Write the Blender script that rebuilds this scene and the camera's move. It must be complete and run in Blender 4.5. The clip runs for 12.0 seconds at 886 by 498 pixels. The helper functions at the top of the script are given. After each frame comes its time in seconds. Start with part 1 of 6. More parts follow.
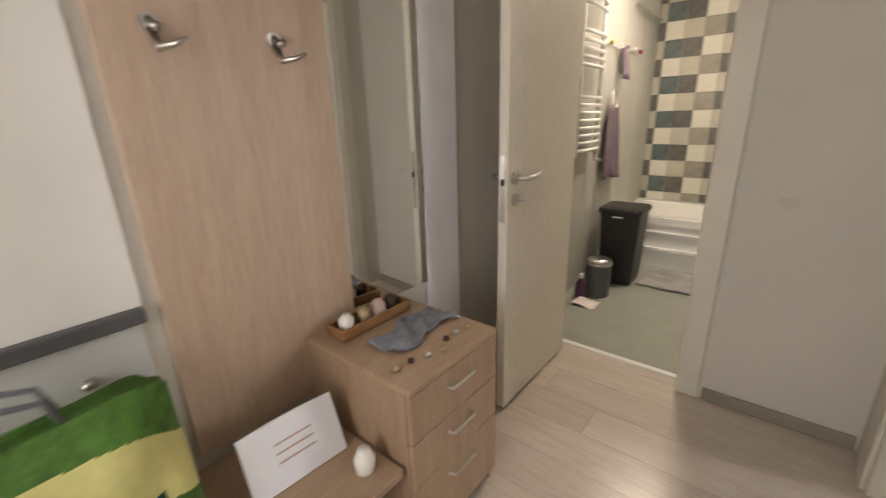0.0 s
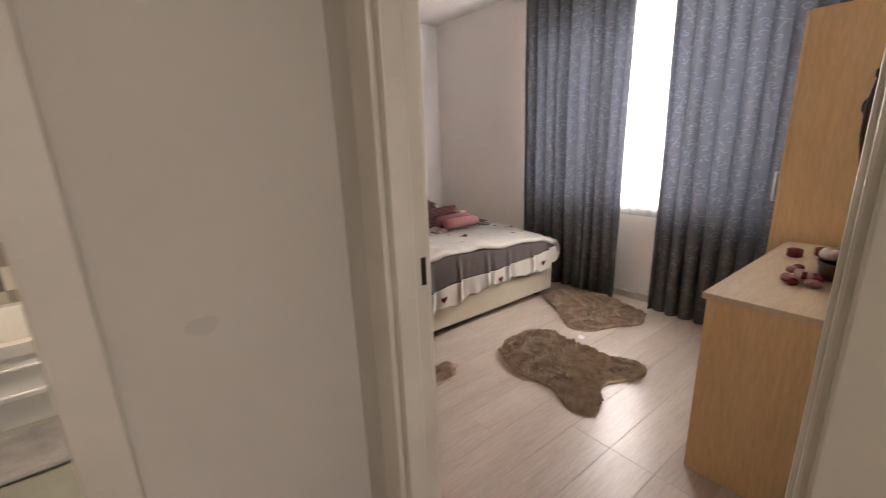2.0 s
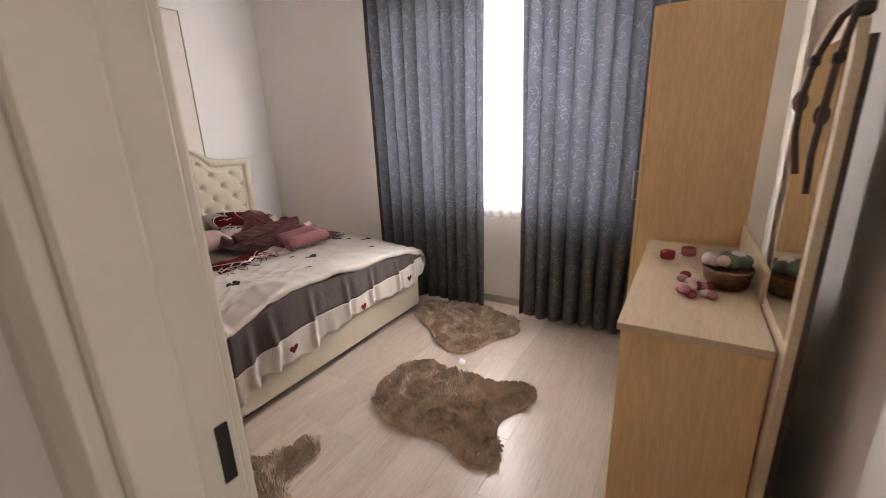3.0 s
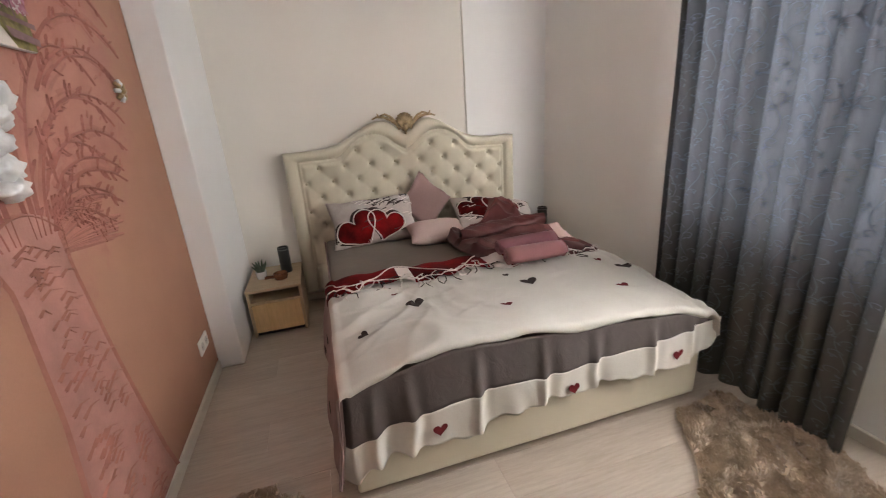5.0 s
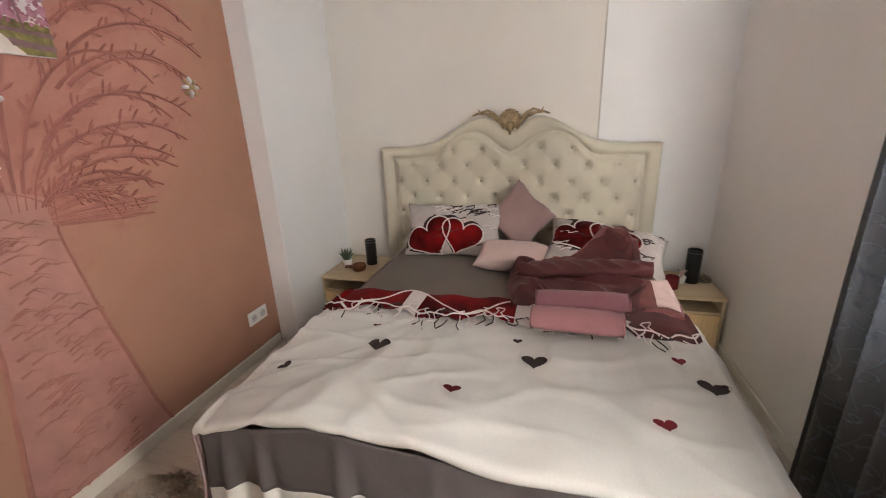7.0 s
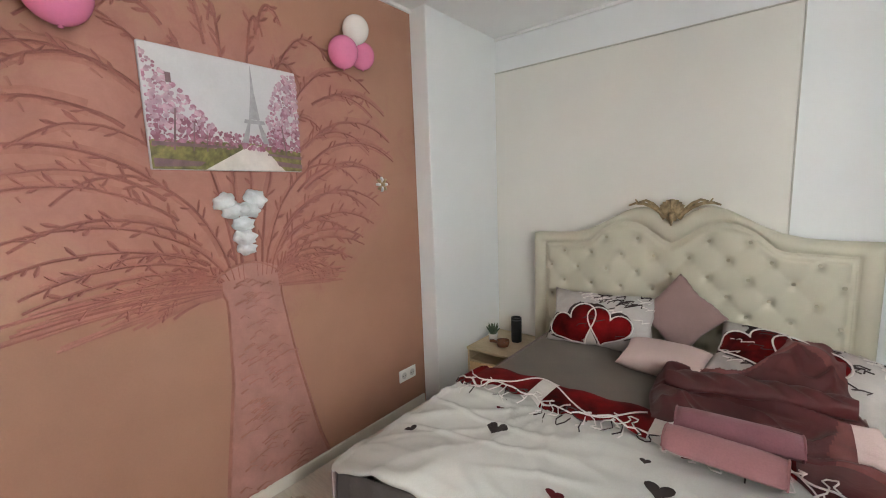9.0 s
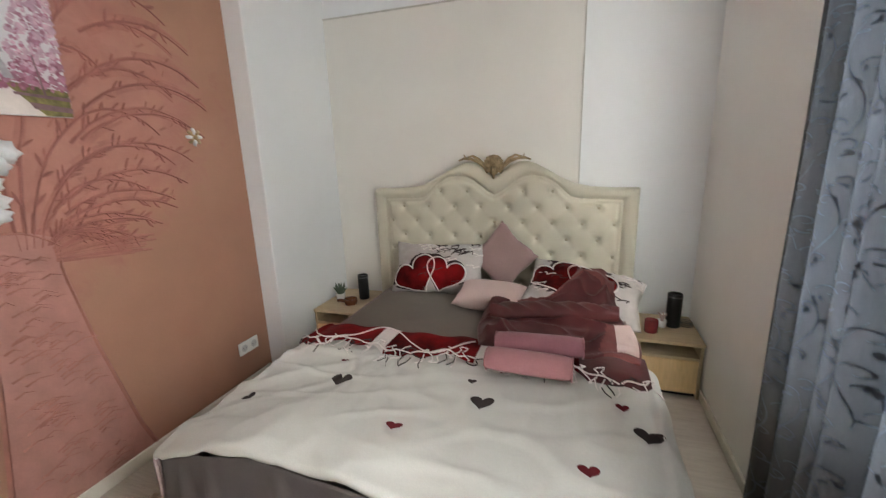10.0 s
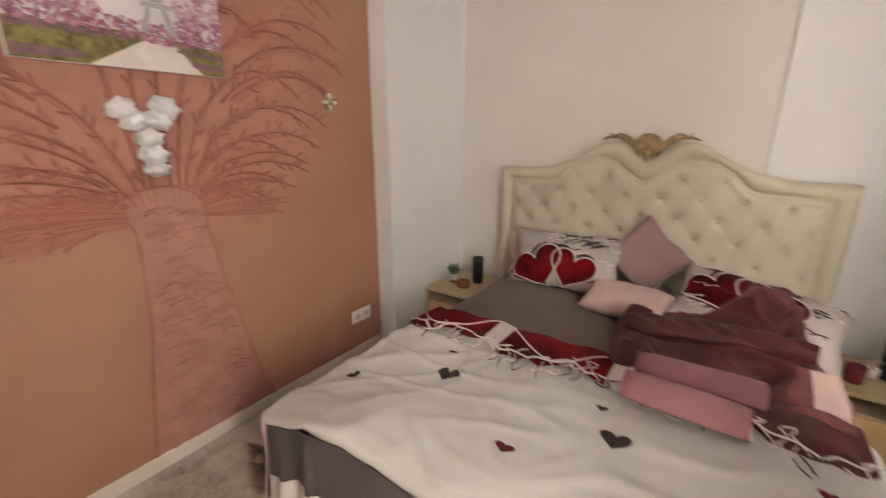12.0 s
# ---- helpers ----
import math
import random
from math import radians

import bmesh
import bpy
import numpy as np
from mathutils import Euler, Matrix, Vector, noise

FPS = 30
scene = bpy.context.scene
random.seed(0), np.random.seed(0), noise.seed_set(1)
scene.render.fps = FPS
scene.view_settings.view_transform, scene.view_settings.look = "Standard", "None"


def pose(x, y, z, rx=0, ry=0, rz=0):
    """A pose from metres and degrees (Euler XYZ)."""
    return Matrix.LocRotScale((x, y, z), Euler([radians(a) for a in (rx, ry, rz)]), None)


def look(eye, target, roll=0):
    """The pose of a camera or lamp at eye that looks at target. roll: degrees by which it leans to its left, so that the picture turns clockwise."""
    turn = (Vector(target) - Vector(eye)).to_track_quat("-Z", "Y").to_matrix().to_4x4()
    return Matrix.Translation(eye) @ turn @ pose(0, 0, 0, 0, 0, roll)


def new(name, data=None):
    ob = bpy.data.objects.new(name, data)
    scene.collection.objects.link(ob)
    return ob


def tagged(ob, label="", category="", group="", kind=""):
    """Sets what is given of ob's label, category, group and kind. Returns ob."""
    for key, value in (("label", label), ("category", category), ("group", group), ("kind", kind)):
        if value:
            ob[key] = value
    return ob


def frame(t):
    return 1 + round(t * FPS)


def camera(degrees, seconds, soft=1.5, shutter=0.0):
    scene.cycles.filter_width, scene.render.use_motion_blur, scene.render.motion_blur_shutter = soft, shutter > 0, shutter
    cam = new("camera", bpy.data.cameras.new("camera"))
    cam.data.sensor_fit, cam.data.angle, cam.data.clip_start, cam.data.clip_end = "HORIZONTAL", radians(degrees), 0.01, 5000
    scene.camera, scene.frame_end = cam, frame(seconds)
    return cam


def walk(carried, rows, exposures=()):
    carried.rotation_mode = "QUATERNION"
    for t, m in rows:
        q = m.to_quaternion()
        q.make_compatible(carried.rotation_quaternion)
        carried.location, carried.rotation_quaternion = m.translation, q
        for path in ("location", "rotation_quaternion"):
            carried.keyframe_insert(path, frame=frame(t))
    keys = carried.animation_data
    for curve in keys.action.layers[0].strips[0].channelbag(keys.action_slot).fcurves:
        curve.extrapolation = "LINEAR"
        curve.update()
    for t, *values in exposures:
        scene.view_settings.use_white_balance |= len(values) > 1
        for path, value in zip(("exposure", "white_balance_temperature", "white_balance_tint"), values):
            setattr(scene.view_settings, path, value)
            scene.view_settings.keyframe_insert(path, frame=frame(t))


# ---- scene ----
cam = camera(94.6, 12.0, soft=1.0, shutter=0.25)
PATH = [
    (0, (-0.512, -4.96, 1.278), (-1.73, -3.494, 0.67), -1.8),
    (0.3, (-0.592, -4.849, 1.308), (-1.445, -3.134, 0.729), -1.8),
    (0.5, (-0.609, -4.758, 1.324), (-1.264, -2.955, 0.76), -1.9),
    (0.7, (-0.628, -4.658, 1.326), (-1.072, -2.783, 0.803), -2.7),
    (1, (-0.672, -4.489, 1.345), (-0.724, -2.556, 0.835), -2.5),
    (1.5, (-0.682, -4.209, 1.363), (-0.041, -2.387, 0.844), -2.0),
    (2, (-0.552, -3.991, 1.325), (0.627, -2.459, 0.809), -2.1),
    (2.5, (-0.387, -3.789, 1.354), (1.184, -2.683, 0.799), -1.5),
    (2.7, (-0.316, -3.712, 1.34), (1.343, -2.748, 0.79), -2.0),
    (4.3, (0.396, -3.212, 1.332), (1.539, -1.685, 0.728), -2.6),
    (4.5, (0.492, -3.177, 1.344), (1.485, -1.546, 0.747), -2.8),
    (5, (0.728, -3.1, 1.34), (1.252, -1.275, 0.712), -4.0),
    (5.5, (0.927, -3.002, 1.341), (1.16, -1.12, 0.708), -4.5),
    (6, (1.146, -2.863, 1.35), (1.21, -0.967, 0.716), -4.3),
    (6.5, (1.434, -2.787, 1.342), (1.22, -0.896, 0.725), -3.8),
    (7, (1.664, -2.682, 1.345), (1.15, -0.852, 0.723), -2.3),
    (7.5, (1.783, -2.573, 1.369), (0.821, -0.933, 0.749), -1.1),
    (7.7, (1.782, -2.64, 1.453), (0.688, -1.097, 0.801), 0.3),
    (9.3, (1.878, -2.711, 1.447), (0.64, -1.154, 1.237), -2.3),
    (9.5, (1.899, -2.696, 1.433), (0.839, -1.018, 1.185), -2.2),
    (10, (1.92, -2.693, 1.409), (1.294, -0.853, 0.936), -1.9),
    (10.5, (1.945, -2.714, 1.311), (1.56, -0.874, 0.629), -2.2),
    (10.8, (1.953, -2.702, 1.281), (1.651, -0.876, 0.524), -2.0),
    (11, (1.959, -2.681, 1.283), (1.672, -0.856, 0.517), -1.5),
    (11.5, (1.961, -2.549, 1.282), (1.457, -0.72, 0.648), -1.5),
    (12, (1.772, -2.514, 1.374), (0.673, -0.939, 0.819), 0.2),
]
EXPOSURES = [(0, 0.18, 7200, 15), (0.5, 0.2, 7100, 15), (1.0, 0.2, 7200, 20), (1.5, 0.0, 6800, 20), (2.0, 0.0, 7500, 21), (2.5, 0.06, 7500, 22), (4.5, -0.02, 7200, 14), (5.5, 0.06, 7300, 15), (7.0, 0.04, 7300, 15), (7.5, 0.0, 7300, 16), (9.5, 0.03, 6600, 4), (10.5, 0.02, 7700, 13), (11, 0.02, 9200, 17), (11.5, -0.04, 9900, 20), (12, -0.06, 8300, 18)]
walk(cam, [(t, look(eye, target, roll)) for t, eye, target, roll in PATH], EXPOSURES)

# ---- world and light ----
world = bpy.data.worlds.new("sky")
scene.world = world
world.use_nodes = True
wn = world.node_tree.nodes
sky = wn.new("ShaderNodeTexSky")
sky.sky_type = "NISHITA"
sky.sun_disc = False
sky.sun_elevation, sky.sun_rotation = radians(40), radians(120)
wn["Background"].inputs["Strength"].default_value = 0.12
world.node_tree.links.new(sky.outputs[0], wn["Background"].inputs["Color"])
sun = new("sun", bpy.data.lights.new("sun", "SUN"))
sun.data.energy, sun.data.angle, sun.data.color = 2.0, radians(3), (1.0, 0.95, 0.88)
sun.matrix_world = look((8, -6, 8), (8 - 0.3, -6 + 0.75, 8 - 0.75))


def area(name, m, sx, sy, watts, col):
    lamp = new(name, bpy.data.lights.new(name, "AREA"))
    lamp.data.shape, lamp.data.size, lamp.data.size_y = "RECTANGLE", sx, sy
    lamp.data.energy, lamp.data.color = watts, col
    lamp.matrix_world = m
    return lamp


area("window_daylight", look((3.12, -3.00, 1.55), (0, -2.55, 1.50)), 3.2, 1.6, 900, (0.95, 0.98, 1.0))
# fill lamp added for the hall, in the opening of an unseen window
area("hall_fill_daylight", look((-0.75, -6.75, 1.40), (-1.9, -5.2, 0.95)), 1.0, 1.4, 25, (0.97, 0.97, 0.95))
area("bathroom_light", look((-1.0, -1.7, 2.40), (-1.0, -1.7, 0)), 0.3, 0.3, 25, (1.0, 0.91, 0.78))

# ---- materials ----


def nodes_of(name):
    m = bpy.data.materials.new(name)
    m.use_nodes = True
    return m, m.node_tree.nodes, m.node_tree.links, m.node_tree.nodes["Principled BSDF"]


def coords(n, l, scale=(1, 1, 1), rot=(0, 0, 0), shift=False):
    tc, mp = n.new("ShaderNodeTexCoord"), n.new("ShaderNodeMapping")
    mp.inputs["Scale"].default_value, mp.inputs["Rotation"].default_value = scale, rot
    l.new(tc.outputs["Object"], mp.inputs["Vector"])
    if shift:
        oi, mul = n.new("ShaderNodeObjectInfo"), n.new("ShaderNodeMath")
        mul.operation, mul.inputs[1].default_value = "MULTIPLY", 37.0
        l.new(oi.outputs["Random"], mul.inputs[0])
        l.new(mul.outputs[0], mp.inputs["Location"])
    return mp.outputs[0]


def noise_tex(n, l, vec, scale, detail=4, rough=0.55, distort=0.0):
    t = n.new("ShaderNodeTexNoise")
    t.inputs["Scale"].default_value, t.inputs["Detail"].default_value = scale, detail
    t.inputs["Roughness"].default_value, t.inputs["Distortion"].default_value = rough, distort
    l.new(vec, t.inputs["Vector"])
    return t.outputs["Fac"]


def ramp(n, l, fac, stops):
    r = n.new("ShaderNodeValToRGB")
    while len(r.color_ramp.elements) < len(stops):
        r.color_ramp.elements.new(0.5)
    for e, (p, c) in zip(r.color_ramp.elements, stops):
        e.position, e.color = p, (*c, 1)
    l.new(fac, r.inputs["Fac"])
    return r.outputs["Color"]


def bump(n, l, fac, bsdf, strength=0.2, dist=0.01):
    b = n.new("ShaderNodeBump")
    b.inputs["Strength"].default_value, b.inputs["Distance"].default_value = strength, dist
    l.new(fac, b.inputs["Height"])
    l.new(b.outputs[0], bsdf.inputs["Normal"])


def mix(n, l, fac, a, b, mode="MIX"):
    x = n.new("ShaderNodeMix")
    x.data_type, x.blend_type = "RGBA", mode
    if isinstance(fac, float):
        x.inputs["Factor"].default_value = fac
    else:
        l.new(fac, x.inputs["Factor"])
    for key, v in (("A", a), ("B", b)):
        sock = [s for s in x.inputs if s.name == key and s.type == "RGBA"][0]
        if isinstance(v, tuple):
            sock.default_value = (*v, 1)
        else:
            l.new(v, sock)
    return [s for s in x.outputs if s.type == "RGBA"][0]


def plain(name, col, rough=0.6, metal=0.0, var=0.12, scale=6.0, fine=90.0, bumpy=0.08, sheen=0.0, coat=0.0):
    """A colour with broad blotches, fine grain and a little relief."""
    m, n, l, b = nodes_of(name)
    v = coords(n, l)
    big, small = noise_tex(n, l, v, scale, 3), noise_tex(n, l, v, fine, 5, 0.65)
    lo, hi = tuple(c * (1 - var) for c in col), tuple(min(1, c * (1 + var)) for c in col)
    c = ramp(n, l, big, [(0.3, lo), (0.7, hi)])
    g = ramp(n, l, small, [(0.3, (1 - var * 0.6,) * 3), (0.7, (1, 1, 1))])
    l.new(mix(n, l, 1.0, c, g, "MULTIPLY"), b.inputs["Base Color"])
    b.inputs["Roughness"].default_value, b.inputs["Metallic"].default_value = rough, metal
    b.inputs["Sheen Weight"].default_value, b.inputs["Coat Weight"].default_value = sheen, coat
    bump(n, l, small, b, bumpy, 0.004)
    return m


def wood(name, dark, light, axis="x", rough=0.45, shift=False, scale=1.0, strength=0.06):
    """Long grain along one axis, with broad streaks and pores."""
    m, n, l, b = nodes_of(name)
    sc = {"x": (0.9, 9, 9), "y": (9, 0.9, 9), "z": (9, 9, 0.9)}[axis]
    v = coords(n, l, tuple(s * scale for s in sc), shift=shift)
    broad = noise_tex(n, l, v, 1.2, 4, 0.6, 0.8)
    v2 = coords(n, l, tuple(s * 6 * scale for s in sc), shift=shift)
    pores = noise_tex(n, l, v2, 2.0, 6, 0.7, 0.3)
    c = ramp(n, l, broad, [(0.25, dark), (0.55, tuple((a + b_) / 2 for a, b_ in zip(dark, light))), (0.8, light)])
    g = ramp(n, l, pores, [(0.35, (0.86, 0.85, 0.83)), (0.6, (1, 1, 1))])
    out = mix(n, l, 1.0, c, g, "MULTIPLY")
    if shift:
        oi = n.new("ShaderNodeObjectInfo")
        t = ramp(n, l, oi.outputs["Random"], [(0.0, (0.9, 0.89, 0.88)), (1.0, (1.0, 1.0, 1.0))])
        out = mix(n, l, 1.0, out, t, "MULTIPLY")
    l.new(out, b.inputs["Base Color"])
    b.inputs["Roughness"].default_value = rough
    bump(n, l, pores, b, strength, 0.002)
    return m


def fabric(name, col, weave=900.0, rough=0.85, sheen=0.04, var=0.1, bumpy=0.15, fold=0.25):
    m, n, l, b = nodes_of(name)
    v = coords(n, l)
    big, thread = noise_tex(n, l, v, 5, 4), noise_tex(n, l, v, weave / 3, 2)
    wrinkle = noise_tex(n, l, v, 14, 5, 0.6, 1.2)
    c = ramp(n, l, big, [(0.3, tuple(x * (1 - var) for x in col)), (0.7, tuple(min(1, x * (1 + var)) for x in col))])
    g = ramp(n, l, thread, [(0.3, (0.9, 0.9, 0.9)), (0.7, (1, 1, 1))])
    l.new(mix(n, l, 1.0, c, g, "MULTIPLY"), b.inputs["Base Color"])
    b.inputs["Roughness"].default_value, b.inputs["Sheen Weight"].default_value = rough, sheen
    b.inputs["Specular IOR Level"].default_value = 0.35 if rough < 0.5 else 0.12
    bump(n, l, wrinkle, b, fold, 0.012)
    return m


WALL = plain("white_wall_paint", (0.88, 0.865, 0.84), 0.85, var=0.025, scale=1.5, fine=160, bumpy=0.06)
# one white in two copies: cool daylight in the first, dimmer warmth in PANELP
COOLWALL = plain("daylit_white_wall_paint", (0.86, 0.865, 0.87), 0.85, var=0.02, scale=1.5, fine=160, bumpy=0.06)
PANELP = plain("shaded_white_panel_paint", (0.80, 0.765, 0.715), 0.85, var=0.03, scale=1.5, fine=160, bumpy=0.06)
# greyer than the bedroom's white: the hall's shade is mixed into this colour
HALLWALL = plain("shaded_hall_wall_paint", (0.60, 0.57, 0.525), 0.85, var=0.035, scale=1.2, fine=160, bumpy=0.06)
CEIL = plain("ceiling_paint", (0.86, 0.85, 0.84), 0.9, var=0.02, scale=1.0, fine=200, bumpy=0.05)


def feature_paint():
    """Terracotta paint with a rosier wash brushed on behind the tree's crown."""
    m, n, l, b = nodes_of("terracotta_wall_paint")
    v = coords(n, l)
    broad, mid, fine = noise_tex(n, l, v, 2.2, 3), noise_tex(n, l, v, 7, 5, 0.65, 0.6), noise_tex(n, l, v, 120, 5, 0.65)
    base = ramp(n, l, broad, [(0.3, (0.345, 0.172, 0.114)), (0.7, (0.395, 0.203, 0.135))])
    rose = ramp(n, l, mid, [(0.3, (0.345, 0.142, 0.110)), (0.7, (0.425, 0.196, 0.150))])
    tc, mp, ln = n.new("ShaderNodeTexCoord"), n.new("ShaderNodeMapping"), n.new("ShaderNodeVectorMath")
    mp.inputs["Location"].default_value = (0.0, 1.84 / 0.95, -1.62 / 0.68)
    mp.inputs["Scale"].default_value = (0.0, 1 / 0.95, 1 / 0.68)
    ln.operation = "LENGTH"
    l.new(tc.outputs["Object"], mp.inputs["Vector"])
    l.new(mp.outputs[0], ln.inputs[0])
    add = n.new("ShaderNodeMath")
    add.operation = "ADD"
    l.new(ln.outputs["Value"], add.inputs[0])
    l.new(mid, add.inputs[1])
    sub = n.new("ShaderNodeMapRange")
    sub.inputs["From Min"].default_value, sub.inputs["From Max"].default_value = 1.55, 1.25
    l.new(add.outputs[0], sub.inputs["Value"])
    col = mix(n, l, sub.outputs[0], base, rose)
    g = ramp(n, l, fine, [(0.3, (0.95, 0.95, 0.95)), (0.7, (1, 1, 1))])
    l.new(mix(n, l, 1.0, col, g, "MULTIPLY"), b.inputs["Base Color"])
    b.inputs["Roughness"].default_value = 0.72
    bump(n, l, fine, b, 0.12, 0.004)
    return m


PINK = feature_paint()
ROSE = plain("rose_relief_paint", (0.318, 0.118, 0.094), 0.75, var=0.16, scale=9, fine=140, bumpy=0.3)
WASH = plain("rose_wash_paint", (0.365, 0.152, 0.118), 0.78, var=0.12, scale=14, fine=120, bumpy=0.4)
TRUNKP = plain("rose_trunk_paint", (0.40, 0.192, 0.158), 0.75, var=0.12, scale=11, fine=120, bumpy=0.35)
BOARD = wood("pale_laminate", (0.52, 0.445, 0.38), (0.66, 0.59, 0.52), "x", 0.28, shift=True, scale=0.8)
JOINT = plain("joint_dark", (0.46, 0.40, 0.345), 0.9)
TRIM = plain("cream_trim", (0.66, 0.62, 0.55), 0.5, var=0.04, bumpy=0.03)
DOORM = wood("cream_door_veneer", (0.765, 0.72, 0.635), (0.79, 0.745, 0.66), "z", 0.5, scale=1.3)
WHITEDOOR = plain("white_door_lacquer", (0.74, 0.72, 0.69), 0.4, var=0.03, bumpy=0.03)
OAK = wood("honey_oak_board", (0.70, 0.475, 0.245), (0.78, 0.565, 0.315), "z", 0.42)
OAKX = wood("pale_oak_top", (0.55, 0.43, 0.29), (0.68, 0.56, 0.41), "x", 0.4)
NSTAND = wood("sonoma_oak", (0.48, 0.36, 0.225), (0.61, 0.48, 0.32), "x", 0.45)
RACKOAK = wood("pinkish_oak_panel", (0.46, 0.335, 0.25), (0.60, 0.46, 0.36), "z", 0.5)
BROWNOAK = wood("brown_oak_board", (0.32, 0.212, 0.14), (0.44, 0.31, 0.212), "z", 0.45)
BROWNOAKX = wood("brown_oak_top", (0.36, 0.245, 0.165), (0.48, 0.345, 0.24), "y", 0.42)
CREAM = plain("cream_leatherette", (0.59, 0.545, 0.435), 0.45, var=0.05, scale=3, fine=220, bumpy=0.08)
# darker copy of the cream: shade of the button dimples as a colour
CREAMDARK = plain("shaded_cream_leatherette", (0.50, 0.455, 0.35), 0.5, var=0.05, fine=220)
GOLD = plain("antique_gold", (0.42, 0.31, 0.18), 0.45, metal=0.35, var=0.35, scale=30, bumpy=0.3)
DUVET = fabric("white_cotton", (0.62, 0.60, 0.56), var=0.03, fold=0.09)
TAUPE = fabric("taupe_cotton", (0.098, 0.082, 0.080), var=0.08)
SHEET = fabric("taupe_sheet", (0.165, 0.140, 0.120), var=0.06)
MAUVE = fabric("mauve_cotton", (0.36, 0.27, 0.265), var=0.06)
HEARTD = fabric("dark_heart_print", (0.042, 0.030, 0.028), var=0.2)
HEARTR = fabric("red_heart_print", (0.135, 0.014, 0.018), var=0.3, sheen=0.0)
REDHEART = fabric("deep_red_print", (0.125, 0.003, 0.004), var=0.97, sheen=0.0)
LACE = fabric("white_lace", (0.72, 0.66, 0.63))
BLACKLACE = fabric("black_lace", (0.05, 0.035, 0.035))
BLUSH = fabric("blush_cushion", (0.56, 0.42, 0.39), var=0.05)
DUSTY = fabric("dusty_rose_velvet", (0.34, 0.222, 0.21), sheen=0.15, var=0.08)
BURG = fabric("burgundy_satin", (0.070, 0.013, 0.014), rough=0.48, sheen=0.02, var=0.3)
MAUVESATIN = fabric("mauve_satin", (0.145, 0.052, 0.050), rough=0.5, sheen=0.04, var=0.3)
TOWEL = fabric("rose_terry", (0.36, 0.165, 0.172), weave=500, sheen=0.15, var=0.1, bumpy=0.4)
TOWEL2 = fabric("mauve_terry", (0.26, 0.11, 0.13), weave=500, sheen=0.15, var=0.1)
BLACK = plain("black_plastic", (0.012, 0.012, 0.013), 0.4, var=0.2)
CHROME = plain("brushed_nickel", (0.55, 0.54, 0.52), 0.28, metal=1.0, var=0.05, bumpy=0.02)
PVC = plain("white_plastic", (0.80, 0.80, 0.78), 0.35, var=0.02, bumpy=0.02)
CERAM = plain("white_ceramic", (0.82, 0.81, 0.78), 0.15, var=0.02, bumpy=0.01, coat=0.5)
REDWAX = plain("red_glass_candle", (0.22, 0.03, 0.035), 0.2, var=0.15)
LEAF = plain("succulent_leaf", (0.10, 0.14, 0.085), 0.5, var=0.3, scale=30)
BROWNG = plain("amber_brown", (0.20, 0.07, 0.03), 0.25, var=0.3, scale=20)
SILVER = plain("silver_satin_ribbon", (0.78, 0.80, 0.82), 0.3, metal=0.2, var=0.15, scale=18)
PINKB = plain("pink_balloon_rubber", (0.72, 0.20, 0.36), 0.25, var=0.06, coat=0.3)
WHITEB = plain("white_balloon_rubber", (0.80, 0.74, 0.70), 0.25, var=0.04, coat=0.3)
FUR = plain("taupe_fur", (0.56, 0.45, 0.345), 0.9, var=0.2, scale=22, fine=300, sheen=0.5)
STONE = plain("grey_stone_tile", (0.46, 0.455, 0.41), 0.35, var=0.1, scale=3, fine=60, bumpy=0.05)
BATHFLOOR = plain("grey_green_floor_tile", (0.30, 0.31, 0.265), 0.4, var=0.08, scale=4, fine=80)
PAPER = plain("white_paper", (0.80, 0.82, 0.88), 0.7, var=0.03)
BLUEG = plain("blue_grey_cloth", (0.20, 0.21, 0.25), 0.8, var=0.25, scale=25)
GREEN = plain("green_print", (0.085, 0.22, 0.04), 0.35, var=0.4, scale=18)
YELLOW = plain("pale_yellow_print", (0.72, 0.70, 0.30), 0.35, var=0.12, scale=10)
DGREEN = plain("dark_green_print", (0.012, 0.075, 0.045), 0.35, var=0.15)
DKGREY = plain("dark_grey_laminate", (0.10, 0.10, 0.105), 0.45, var=0.12)
PALEGREY = plain("pale_grey_lacquer", (0.55, 0.56, 0.56), 0.4, var=0.05)
PURPLE = fabric("purple_grey_terry", (0.19, 0.145, 0.175), weave=500, var=0.15)
LEATHER = plain("dark_brown_leather", (0.045, 0.02, 0.012), 0.4, var=0.3, scale=30)

MIRROR, _, _, mb = nodes_of("mirror_glass")
mb.inputs["Base Color"].default_value, mb.inputs["Metallic"].default_value, mb.inputs["Roughness"].default_value = (0.86, 0.88, 0.87, 1), 1.0, 0.02

GLASS, _, _, gb = nodes_of("window_glass")
gb.inputs["Transmission Weight"].default_value, gb.inputs["Roughness"].default_value, gb.inputs["IOR"].default_value = 1.0, 0.0, 1.1

SHEER, sn, sl, sb = nodes_of("sheer_voile")
sb.inputs["Base Color"].default_value, sb.inputs["Roughness"].default_value = (0.85, 0.86, 0.88, 1), 0.9
tr, tp = sn.new("ShaderNodeBsdfTranslucent"), sn.new("ShaderNodeBsdfTransparent")
tr.inputs["Color"].default_value = (0.9, 0.92, 0.95, 1)
m1, m2 = sn.new("ShaderNodeMixShader"), sn.new("ShaderNodeMixShader")
m1.inputs[0].default_value, m2.inputs[0].default_value = 0.7, 0.45
sl.new(sb.outputs[0], m1.inputs[1]); sl.new(tr.outputs[0], m1.inputs[2])
sl.new(m1.outputs[0], m2.inputs[1]); sl.new(tp.outputs[0], m2.inputs[2])
sl.new(m2.outputs[0], sn["Material Output"].inputs["Surface"])


